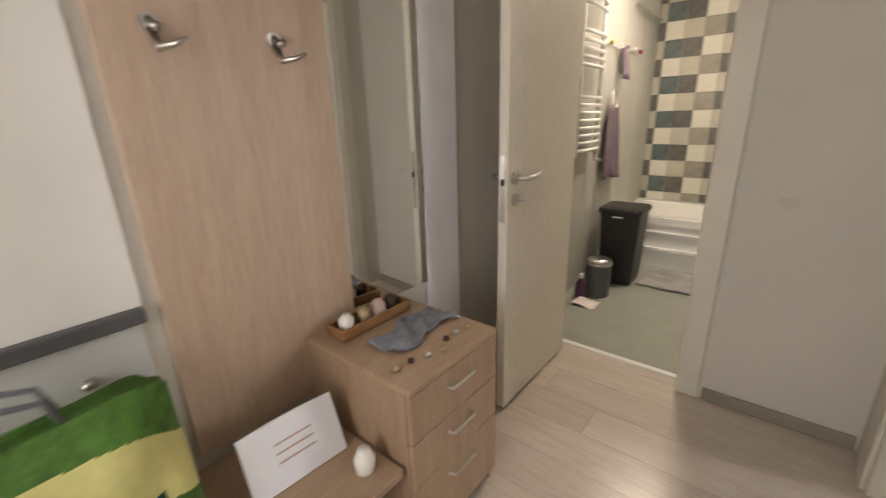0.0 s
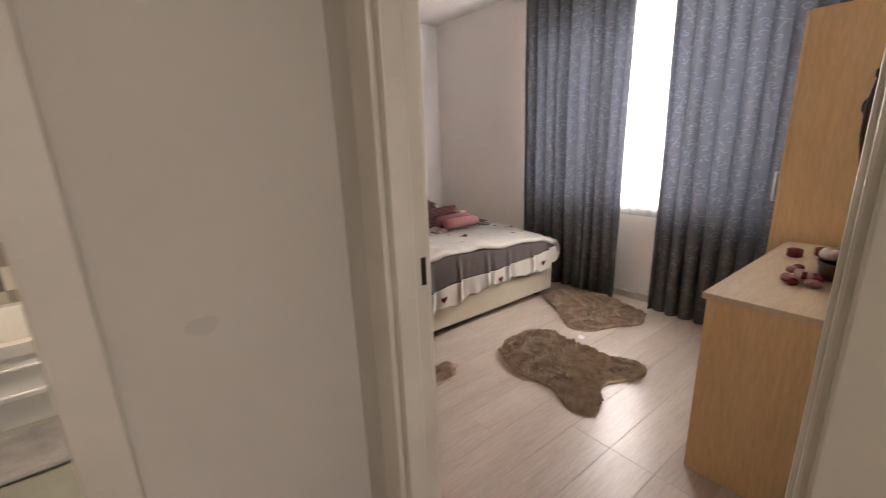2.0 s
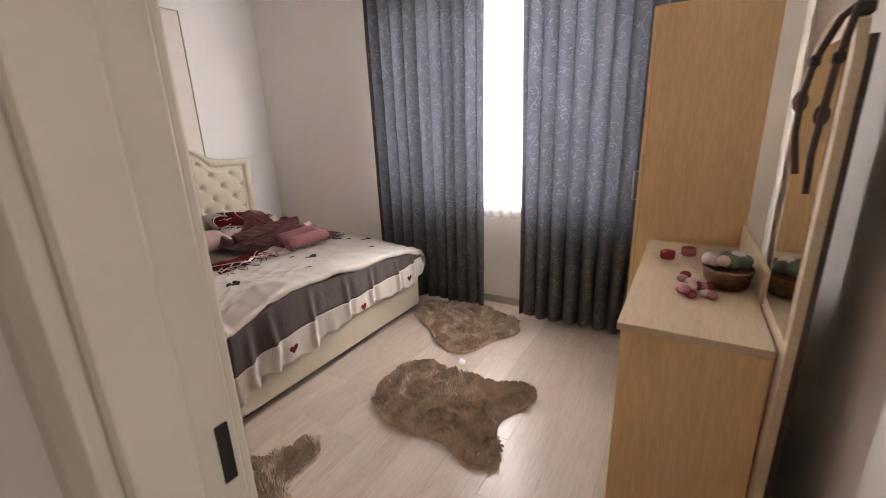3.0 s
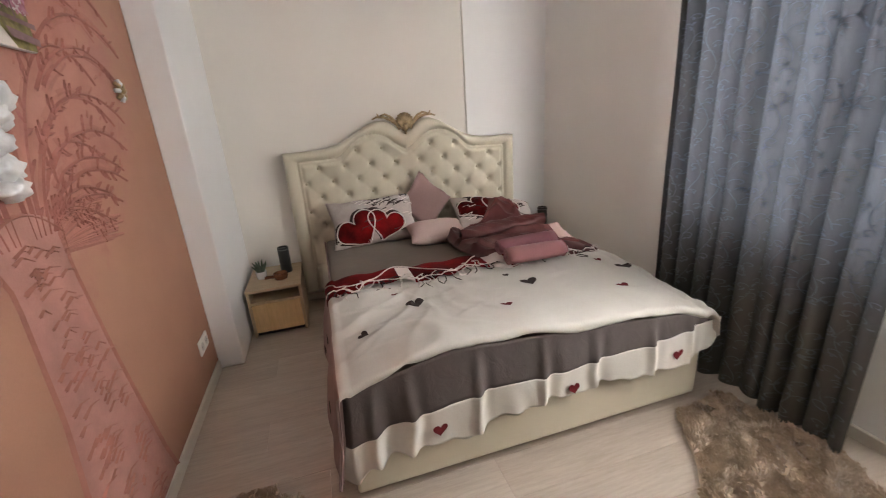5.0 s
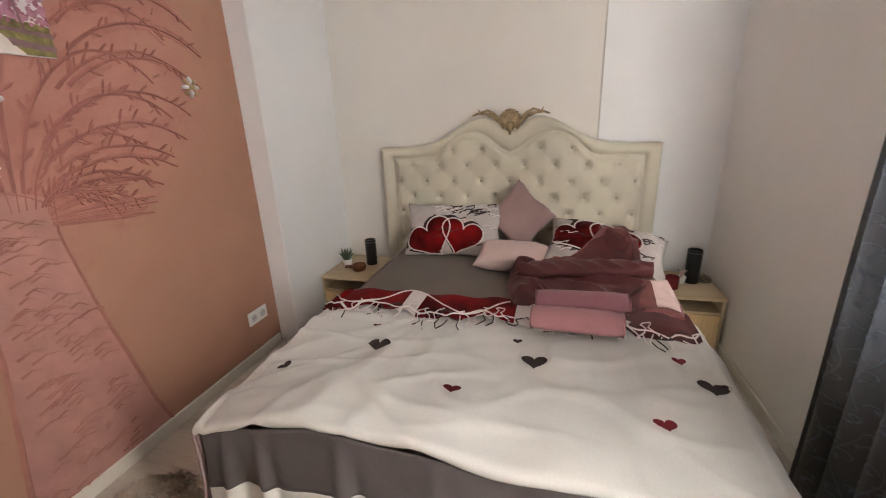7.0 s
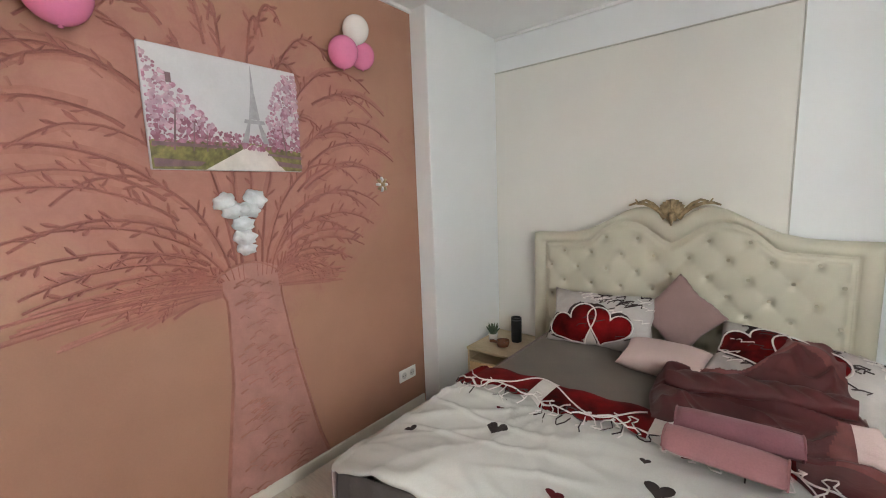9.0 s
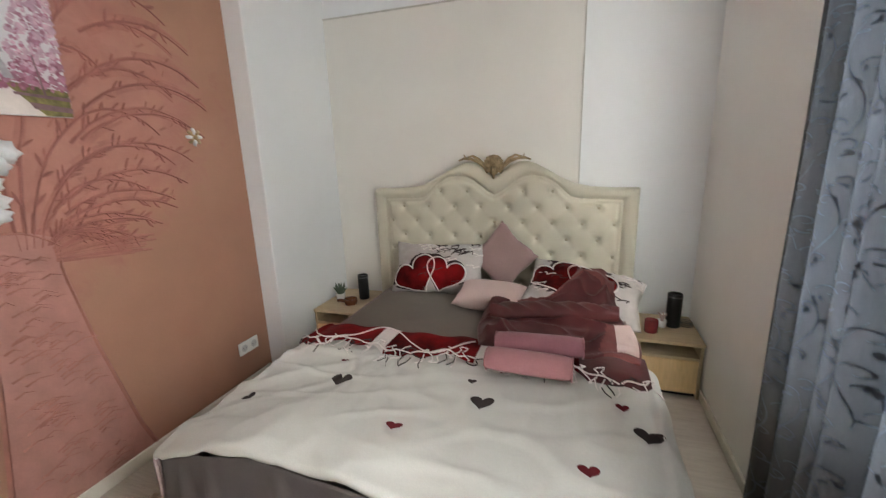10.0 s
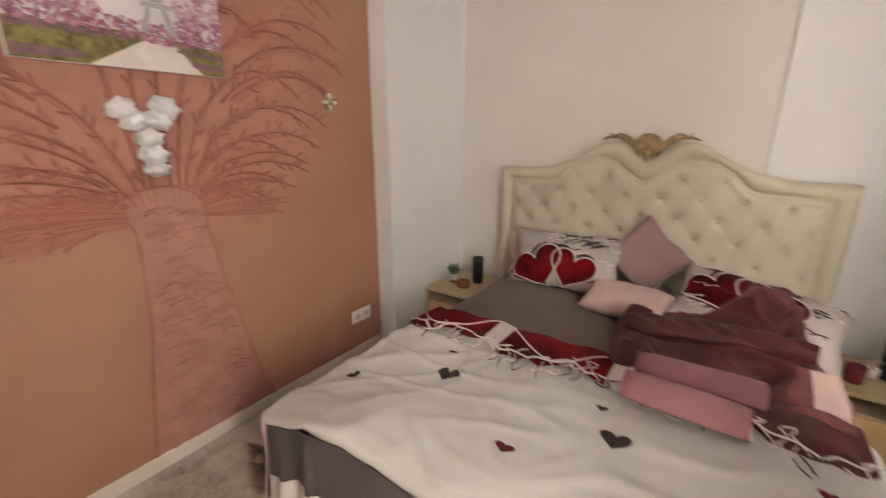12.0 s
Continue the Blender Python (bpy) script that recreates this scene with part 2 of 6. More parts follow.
def curtain_cloth(name, lo, hi, through_share, clear):
    """Grey woven cloth that lets a little daylight through."""
    m, n, l, b = nodes_of(name)
    v = coords(n, l)
    base = ramp(n, l, noise_tex(n, l, v, 4, 4), [(0.3, lo), (0.7, hi)])
    weave = noise_tex(n, l, coords(n, l, (1, 1, 0.15)), 420, 2)
    g = ramp(n, l, weave, [(0.3, (0.85, 0.85, 0.86)), (0.7, (1, 1, 1))])
    l.new(mix(n, l, 1.0, base, g, "MULTIPLY"), b.inputs["Base Color"])
    b.inputs["Roughness"].default_value = 0.55
    bump(n, l, weave, b, 0.12, 0.002)
    t = n.new("ShaderNodeBsdfTranslucent")
    t.inputs["Color"].default_value = tuple(min(1.0, clear * c) for c in (lo[0] * 0.98, lo[1] * 1.10, lo[2] * 1.48)) + (1,)
    x = n.new("ShaderNodeMixShader")
    x.inputs[0].default_value = through_share
    l.new(b.outputs[0], x.inputs[1]); l.new(t.outputs[0], x.inputs[2])
    l.new(x.outputs[0], n["Material Output"].inputs["Surface"])
    return m


SCROLL = curtain_cloth("scroll_print_cloth", (0.073, 0.076, 0.074), (0.090, 0.091, 0.088), 0.18, 8.0)
CURTAIN = curtain_cloth("grey_curtain_cloth", (0.083, 0.086, 0.083), (0.106, 0.108, 0.103), 0.030, 2.6)


def glow(name, col, power):
    m, n, l, b = nodes_of(name)
    b.inputs["Emission Color"].default_value, b.inputs["Emission Strength"].default_value = (*col, 1), power
    return m


LAMPGLASS = glow("lit_lamp_glass", (1.0, 0.86, 0.68), 6.0)

# ---- building helpers ----


def thing(name, label, category, at=(0, 0, 0), group="", kind=""):
    ob = new(name)
    ob.location = at
    ob.empty_display_size = 0.05
    return tagged(ob, label, category, group, kind)


def part(name, bm, material, parent=None, label="", smooth=False):
    """Links a bmesh as one mesh object, under a thing or a part; its points are in the world's frame."""
    me = bpy.data.meshes.new(name)
    if parent is not None:
        off = Vector((0, 0, 0))
        p = parent
        while p is not None:
            off += p.location
            p = p.parent
        bmesh.ops.translate(bm, verts=bm.verts, vec=-off)
    bmesh.ops.recalc_face_normals(bm, faces=bm.faces)
    bm.to_mesh(me)
    bm.free()
    for mt in material if isinstance(material, (list, tuple)) else [material]:
        me.materials.append(mt)
    if smooth:
        me.polygons.foreach_set("use_smooth", [True] * len(me.polygons))
    ob = new(name, me)
    ob.parent = parent
    if label:
        ob["label"] = label
    return ob


def add_box(bm, x0, x1, y0, y1, z0, z1, bev=0.0, seg=1):
    r = bmesh.ops.create_cube(bm, size=1)
    bmesh.ops.scale(bm, verts=r["verts"], vec=(abs(x1 - x0), abs(y1 - y0), abs(z1 - z0)))
    bmesh.ops.translate(bm, verts=r["verts"], vec=((x0 + x1) / 2, (y0 + y1) / 2, (z0 + z1) / 2))
    if bev:
        es = list({e for v in r["verts"] for e in v.link_edges})
        bmesh.ops.bevel(bm, geom=es, offset=bev, segments=seg, affect="EDGES", profile=0.5)
    return bm


def box(x0, x1, y0, y1, z0, z1, bev=0.0, seg=1):
    return add_box(bmesh.new(), x0, x1, y0, y1, z0, z1, bev, seg)


def turned(profile, at, seg=24, squash=1.0):
    """A turned body from (radius, height) pairs."""
    bm = bmesh.new()
    rings = []
    for r, z in profile:
        rings.append([bm.verts.new((at[0] + r * math.cos(a), at[1] + squash * r * math.sin(a), at[2] + z))
                      for a in (2 * math.pi * k / seg for k in range(seg))])
    for a, b in zip(rings, rings[1:]):
        for k in range(seg):
            bm.faces.new((a[k], a[(k + 1) % seg], b[(k + 1) % seg], b[k]))
    bm.faces.new(rings[0][::-1]); bm.faces.new(rings[-1])
    return bm


def tube(points, radius, seg=8, bm=None, taper=None):
    """A round rod through points; taper gives a factor along it from 0 to 1."""
    bm = bm or bmesh.new()
    pts = [Vector(p) for p in points]
    rings = []
    for i, p in enumerate(pts):
        d = (pts[min(i + 1, len(pts) - 1)] - pts[max(i - 1, 0)]).normalized()
        s = d.cross(Vector((0.13, 0.31, 0.94))).normalized()
        u = s.cross(d)
        r = radius * (taper(i / (len(pts) - 1)) if taper else 1)
        rings.append([bm.verts.new(p + r * (math.cos(a) * s + math.sin(a) * u)) for a in (2 * math.pi * k / seg for k in range(seg))])
    for a, b in zip(rings, rings[1:]):
        for k in range(seg):
            bm.faces.new((a[k], a[(k + 1) % seg], b[(k + 1) % seg], b[k]))
    bm.faces.new(rings[0][::-1]); bm.faces.new(rings[-1])
    return bm


def grid(nu, nv, fn, closed_back=None):
    """A sheet of nu by nv quads from fn(u, v), u and v from 0 to 1."""
    bm = bmesh.new()
    vs = [[bm.verts.new(fn(i / nu, j / nv)) for j in range(nv + 1)] for i in range(nu + 1)]
    for i in range(nu):
        for j in range(nv):
            bm.faces.new((vs[i][j], vs[i + 1][j], vs[i + 1][j + 1], vs[i][j + 1]))
    return bm


def lerp_list(pts, x):
    for (a, fa), (b, fb) in zip(pts, pts[1:]):
        if x <= b:
            k = 0 if b == a else max(0, (x - a) / (b - a))
            return fa + (fb - fa) * k
    return pts[-1][1]


def heart_outline(n=20, w=1.0):
    """Points round a heart of width w about the origin, tip down."""
    out = []
    for k in range(n):
        t = 2 * math.pi * k / n
        out.append((w * math.sin(t) ** 3 / 2, w * (13 * math.cos(t) - 5 * math.cos(2 * t) - 2 * math.cos(3 * t) - math.cos(4 * t)) / 34 + 0.04 * w))
    return out


def patch(outline, place, rings=4, bm=None):
    """A filled shape from an outline round (0, 0), laid on a surface by place(a, b)."""
    bm = bm or bmesh.new()
    c = bm.verts.new(place(0, 0))
    prev = None
    for r in range(1, rings + 1):
        k = r / rings
        ring = [bm.verts.new(place(a * k, b * k)) for a, b in outline]
        m = len(ring)
        for i in range(m):
            if prev is None:
                bm.faces.new((c, ring[i], ring[(i + 1) % m]))
            else:
                bm.faces.new((prev[i], ring[i], ring[(i + 1) % m], prev[(i + 1) % m]))
        prev = ring
    return bm


# ---- structure ----
H = 2.58
WX = 2.615          # window wall
SY = -4.00          # bedroom's south wall
HX = -0.10          # hall face of the bedroom's wall
HW = -1.62          # hall's west wall
BY = -2.975         # hall face of the bathroom's wall
DN, DS = -3.215, -3.94   # bedroom doorway
BL, BR = -1.385, -0.735  # bathroom doorway
DH = 2.03


def wall(name, boxes, material, label):
    bm = bmesh.new()
    for b in boxes:
        add_box(bm, *b)
    return tagged(part(name, bm, material), label, "wall", kind="structure")


wall("wall_pink", [(-0.05, 0, DN + 0.04, 0.2, 0, H), (-0.05, 0, DS - 0.04, DN + 0.04, DH + 0.04, H), (-0.05, 0, SY - 0.1, DS - 0.04, 0, H)], PINK, "terracotta pink painted feature wall with tree relief")
wall("wall_hall_east", [(HX, -0.05, DN + 0.04, BY + 0.12, 0, H), (HX, -0.05, DS - 0.04, DN + 0.04, DH + 0.04, H), (HX, -0.05, -7, DS - 0.04, 0, H)], HALLWALL, "plain hall wall beside the bedroom door, shade in its grey")
wall("wall_headboard", [(-0.05, WX + 0.25, 0.10, 0.25, 0, H)], COOLWALL, "white painted wall behind the bed")
bm = bmesh.new()
bm.faces.new([bm.verts.new((-0.468 + 0.034 * math.cos(k * 0.35), BY - 0.0012, 0.938 + 0.022 * math.sin(k * 0.35) * (1 + 0.2 * math.sin(k)))) for k in range(18)])
tagged(part("wall_stain", bm, plain("rubbed_wall_mark", (0.548, 0.52, 0.48), 0.85, var=0.03, scale=40)), "faint grey rubbed mark on the hall wall", "stain", kind="structure")
tagged(part("wall_panel", box(0.133, 1.903, 0.082, 0.101, 0, 2.322, 0.002), PANELP), "slightly proud white wall panel behind the bed", "wall", kind="structure")
tagged(part("wall_pillar", box(0.0, 0.133, -0.705, 0.10, 0, H, 0.004), COOLWALL), "white painted pillar in the corner", "pillar", kind="structure")
# added strip along the panel's edge; the thin shadow line is its grey colour
bm = box(1.9035, 1.909, 0.072, 0.0995, 0, 2.33)
add_box(bm, 0.135, 1.9034, 0.072, 0.0995, 2.3225, 2.328)
tagged(part("panel_shadow_line", bm, HALLWALL), "thin grey strip for the wall panel's edge and its shadow line", "trim", kind="structure")
W0, W1, Z0, Z1 = -3.35, -1.41, 0.78, 2.20
wall("wall_window", [(WX, WX + 0.24, W1, 0.10, 0, H), (WX, WX + 0.24, SY - 0.1, W0, 0, H), (WX, WX + 0.24, W0, W1, 0, Z0), (WX, WX + 0.24, W0, W1, Z1, H)], WALL, "white painted window wall")
wall("wall_south", [(0, WX, SY - 0.12, SY, 0, H)], WALL, "white painted bedroom wall behind the wardrobe")
wall("wall_bathroom_south", [(HW, BL - 0.03, BY, BY + 0.12, 0, H), (BR + 0.03, HX, BY, BY + 0.12, 0, H), (BL - 0.03, BR + 0.03, BY, BY + 0.12, DH + 0.03, H)], HALLWALL, "plain hall wall with the bathroom doorway, shade in its grey")
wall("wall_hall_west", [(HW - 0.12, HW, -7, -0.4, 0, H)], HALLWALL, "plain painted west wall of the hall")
wall("wall_hall_south", [(HW - 0.12, -1.5, -7.1, -7, 0, H), (-0.2, 0, -7.1, -7, 0, H), (-1.5, -0.2, -7.1, -7, 0, 0.7), (-1.5, -0.2, -7.1, -7, 2.25, H)], WALL, "unseen white end wall of the hall with an added window")
wall("wall_bathroom_north", [(HW - 0.12, 0, -0.42, -0.28, 0, H)], STONE, "bathroom end wall behind patterned tiles")
wall("wall_bathroom_east", [(HX, -0.06, BY + 0.12, -0.42, 0, H)], STONE, "grey stone tiled bathroom wall")
tagged(part("wall_bathroom_west", box(HW, HW + 0.012, BY + 0.125, -0.43, 0, H), STONE), "grey stone tiled bathroom wall", "wall", kind="structure")
tagged(part("ceiling", box(HW - 0.12, WX + 0.25, -7.1, 0.25, H, H + 0.12), CEIL), "plain white painted ceiling", "ceiling", kind="structure")
bm = box(0.0, 0.02, -3.1, -0.705, H - 0.022, H, 0.004)
add_box(bm, 0.133, WX, 0.078, 0.10, H - 0.022, H, 0.004)
tagged(part("trim", bm, CEIL), "thin white ceiling edge strip", "trim", kind="structure")
bm = bmesh.new()
add_box(bm, 0, 0.014, -3.12, -0.72, 0, 0.065, 0.004)
add_box(bm, WX - 0.014, WX, -4, 0.08, 0, 0.055, 0.004)
add_box(bm, 0.145, WX - 0.014, 0.068, 0.081, 0, 0.055, 0.004)
tagged(part("baseboard", bm, TRIM), "cream baseboard along the bedroom walls", "baseboard", kind="structure")
bm = bmesh.new()
add_box(bm, BR + 0.11, HX - 0.012, BY - 0.014, BY, 0, 0.06, 0.004)
add_box(bm, HW, BL - 0.11, BY - 0.014, BY, 0, 0.06, 0.004)
add_box(bm, HX - 0.014, HX, -7, DS - 0.12, 0, 0.06, 0.004)
tagged(part("baseboard_hall", bm, wood("grey_baseboard", (0.26, 0.23, 0.19), (0.34, 0.30, 0.25), "x")), "greyish wood baseboard in the hall", "baseboard", kind="structure")
floor = tagged(part("floor", box(HW - 0.1, WX + 0.1, -7.05, 0.2, -0.12, -0.009), JOINT), "pale greyish wood laminate floor", "floor", kind="structure")
tagged(part("floor_bathroom", box(HW, HX, BY + 0.112, -0.42, -0.008, 0.004), BATHFLOOR), "grey-green tiled bathroom floor", "floor", kind="structure")
tagged(part("threshold", box(BL, BR, BY + 0.085, BY + 0.118, -0.004, 0.011, 0.003), PVC), "white threshold strip of the bathroom door", "threshold", kind="structure")

# window
win = thing("window_1", "white plastic bedroom window behind sheer curtain", "window", kind="structure")
fx0, fx1 = WX + 0.10, WX + 0.17
for nm, b in (("window_frame", (fx0, fx1, W0, W0 + 0.07, Z0, Z1)), ("window_frame", (fx0, fx1, W1 - 0.07, W1, Z0, Z1)), ("window_frame", (fx0, fx1, W0 + 0.07, W1 - 0.07, Z0, Z0 + 0.07)),
              ("window_frame", (fx0, fx1, W0 + 0.07, W1 - 0.07, Z1 - 0.07, Z1)), ("mullion", (fx0, fx1, -2.49, -2.41, Z0 + 0.07, Z1 - 0.07))):
    part(nm, box(*b, 0.006), PVC, win)
for a, b in ((W0 + 0.07, -2.49), (-2.41, W1 - 0.07)):
    p = part("pane", box(fx0 + 0.03, fx0 + 0.036, a, b, Z0 + 0.07, Z1 - 0.07), GLASS, win)
    p.visible_shadow = False
part("window_sill", box(WX - 0.03, fx0, W0 - 0.03, W1 + 0.03, Z0 - 0.03, Z0 + 0.002, 0.006), PVC, win)
# unseen window, added so that the hall's fill light has an opening
win2 = thing("added_hall_window", "unseen white-framed window added to light the hall", "window", kind="structure")
for b in ((-1.5, -1.44, -7.08, -7.02, 0.7, 2.25), (-0.26, -0.2, -7.08, -7.02, 0.7, 2.25), (-1.44, -0.26, -7.08, -7.02, 0.7, 0.76), (-1.44, -0.26, -7.08, -7.02, 2.19, 2.25)):
    part("window_frame", box(*b, 0.005), PVC, win2)

# ground and haze-free distance outside
tagged(part("ground", box(-60, 60, -60, 60, -3.2, -3.0), plain("outdoor_ground", (0.16, 0.17, 0.11), 0.9, scale=0.3)), "distant outdoor ground", "ground", kind="structure")


def casing(name, parent, boxes, material=TRIM):
    for b in boxes:
        part(name, box(*b, 0.004, 2), material, parent)


fr = thing("door_frame_1", "cream wooden bedroom door frame with a dark strike plate", "door frame", kind="structure")
casing("jamb", fr, [(HX, 0, DN, DN + 0.04, 0, DH + 0.04), (HX, 0, DS - 0.04, DS, 0, DH + 0.04), (HX, 0, DS, DN, DH, DH + 0.04)])
casing("stop", fr, [(HX, -0.045, DN - 0.012, DN, 0, DH), (-0.06, -0.045, DS, DS + 0.010, 0, DH)])
casing("casing", fr, [(HX - 0.016, HX, DN + 0.01, DN + 0.10, 0, DH + 0.11), (HX - 0.016, HX, DS - 0.10, DS - 0.01, 0, DH + 0.11), (HX - 0.016, HX, DS - 0.01, DN + 0.01, DH + 0.01, DH + 0.11),
                      (0, 0.014, DN + 0.01, DN + 0.09, 0, DH + 0.1), (0, 0.014, DS - 0.055, DS - 0.01, 0, DH + 0.1), (0, 0.014, DS - 0.01, DN + 0.01, DH + 0.01, DH + 0.1)])
part("strike_plate", box(-0.024, -0.010, DN - 0.003, DN, 0.985, 1.055, 0.001), BLACK, fr, "dark metal strike plate")
fr2 = thing("door_frame_2", "cream wooden bathroom door frame", "door frame", kind="structure")
casing("jamb", fr2, [(BR, BR + 0.03, BY, BY + 0.12, 0, DH + 0.03), (BL - 0.03, BL, BY, BY + 0.12, 0, DH + 0.03), (BL, BR, BY, BY + 0.12, DH, DH + 0.03)])
casing("casing", fr2, [(BR + 0.005, BR + 0.095, BY - 0.016, BY, 0, DH + 0.1), (BL - 0.095, BL - 0.005, BY - 0.016, BY, 0, DH + 0.1), (BL - 0.005, BR + 0.005, BY - 0.016, BY, DH + 0.005, DH + 0.1)])
part("strike_plate", box(BR - 0.003, BR, BY + 0.03, BY + 0.055, 0.95, 1.12, 0.001), CHROME, fr2)


def lever(door, base, out, along, sign=1):
    """A lever handle on a rose, with a lock rosette below; out and along are unit vectors."""
    b, o, a = Vector(base), Vector(out), Vector(along)
    h = part("door_handle", tube([b, b + 0.055 * o], 0.010), CHROME, door, "brushed nickel lever handle", True)
    part("lever", tube([b + 0.052 * o, b + 0.055 * o + 0.03 * a, b + 0.052 * o + 0.075 * a, b + 0.048 * o + 0.125 * a + Vector((0, 0, 0.006))], 0.0105, 10), CHROME, h, smooth=True)
    part("rose", tube([b - 0.001 * o, b + 0.009 * o], 0.026, 20), CHROME, h)
    c = b - Vector((0, 0, 0.085))
    lk = part("lock_rosette", tube([c - 0.001 * o, c + 0.009 * o], 0.025, 20), CHROME, door)
    part("thumb_turn", tube([c + 0.008 * o, c + 0.03 * o, c + 0.032 * o + 0.03 * a], 0.006), CHROME, lk, smooth=True)


LX = -1.35  # bathroom leaf's west face
leaf = thing("door_bathroom", "open cream wood-veneer bathroom door with nickel lever", "door", kind="structure")
part("leaf", box(LX, LX + 0.04, -3.605, BY + 0.012, 0.012, DH - 0.004, 0.003), DOORM, leaf)
part("lock_plate", box(LX + 0.010, LX + 0.030, -3.607, -3.605, 0.88, 1.14), CHROME, leaf)
part("latch", box(LX + 0.014, LX + 0.026, -3.614, -3.606, 1.025, 1.05, 0.002), BLACK, leaf)
lever(leaf, (LX + 0.04, -3.55, 1.05), (1, 0, 0), (0, 1, 0))
lever(leaf, (LX, -3.55, 1.05), (-1, 0, 0), (0, 1, 0))

leaf2 = thing("door_bedroom", "open white lacquered bedroom door with nickel lever", "door", kind="structure")
part("leaf", box(0.016, 0.72, -3.982, -3.942, 0.012, DH - 0.004, 0.003), WHITEDOOR, leaf2)
part("lock_plate", box(0.72, 0.7215, -3.972, -3.952, 0.93, 1.17), CHROME, leaf2)
lever(leaf2, (0.655, -3.942, 1.080), (0, 1, 0), (-1, 0, 0))

# ---- bedroom: bed ----
XC, HB = 1.382, 0.875  # headboard's centre and half width


def crest(u):
    """Height of the headboard's upper edge at u from its centre."""
    a = abs(u)
    return lerp_list([(0, 1.235), (0.03, 1.242), (0.06, 1.268), (0.10, 1.298), (0.15, 1.318), (0.20, 1.320), (0.26, 1.300), (0.33, 1.262), (0.41, 1.215), (0.50, 1.175), (0.60, 1.153), (0.72, 1.146), (0.9, 1.146)], a)


def inner(u):
    """Upper edge of the buttoned field: two domes that meet in a notch under the carving."""
    return lerp_list([(0, 1.112), (0.04, 1.128), (0.09, 1.166), (0.14, 1.206), (0.19, 1.230), (0.24, 1.238), (0.30, 1.232), (0.36, 1.207), (0.41, 1.172), (0.45, 1.132), (0.48, 1.104), (0.52, 1.090), (0.9, 1.080)], abs(u))


def cushion(u, z):
    """Padding of the headboard's face: a rolled border, a narrow welt, then the buttoned field."""
    side = (HB - abs(u)) / 0.088
    top = (crest(u) - z) / max(0.03, crest(u) - inner(u))
    k = min(side, top)
    if k < 1.0:
        roll = math.sqrt(max(0.0, 1 - (2 * k - 1) ** 2))
        return 0.010 + 0.040 * roll ** 0.8
    d = min(HB - 0.088 - abs(u), inner(u) - z)
    welt = 0.016 * math.exp(-((d - 0.012) / 0.007) ** 2)
    a, b = u / 0.186 + (z - 0.72) / 0.205, u / 0.186 - (z - 0.72) / 0.205
    fa, fb = abs(a - round(a)), abs(b - round(b))
    near = math.hypot(fa, fb) * 0.14
    crease = math.exp(-(min(fa, fb) / 0.09) ** 2)
    puff = 1 - 0.62 * math.exp(-(near / 0.020) ** 2) - 0.24 * math.exp(-(near / 0.045) ** 2) - 0.05 * crease
    return 0.008 + welt + min(1.0, d / 0.045) * 0.046 * puff


bed = thing("bed", "cream leatherette double bed with a buttoned headboard", "bed", (XC, -0.95, 0))
base = part("bed_base", box(0.69, 2.215, -1.915, -0.02, 0.055, 0.345, 0.012, 2), CREAM, bed)
for fx in (0.78, 2.12):
    for fy in (-1.82, -0.12):
        part("foot", box(fx - 0.03, fx + 0.03, fy - 0.03, fy + 0.03, 0, 0.056, 0.004), BLACK, bed)
nu, nv, zb = 240, 130, 0.12
hbm = grid(nu, nv, lambda u, v: (XC + (2 * u - 1) * HB, 0.0 - cushion((2 * u - 1) * HB, zb + v * (crest((2 * u - 1) * HB) - zb)), zb + v * (crest((2 * u - 1) * HB) - zb)))
edge = [e for e in hbm.edges if e.is_boundary]
ex = bmesh.ops.extrude_edge_only(hbm, edges=edge)
for v in (g for g in ex["geom"] if isinstance(g, bmesh.types.BMVert)):
    v.co.y = 0.078
board = part("headboard", hbm, CREAM, bed, "cream buttoned headboard with a curved top", smooth=True)
one = None
for i in range(-10, 11):
    for j in range(-10, 11):
        u, z = 0.186 * (i + j) / 2, 0.72 + 0.205 * (i - j) / 2
        if abs(u) > HB - 0.125 or z < 0.55 or z > inner(u) - 0.035:
            continue
        if one is None:
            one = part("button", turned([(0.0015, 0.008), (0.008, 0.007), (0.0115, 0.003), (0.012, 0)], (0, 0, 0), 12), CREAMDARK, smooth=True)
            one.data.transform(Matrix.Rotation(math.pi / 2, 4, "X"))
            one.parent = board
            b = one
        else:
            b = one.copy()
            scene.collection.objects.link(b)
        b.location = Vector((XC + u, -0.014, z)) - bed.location
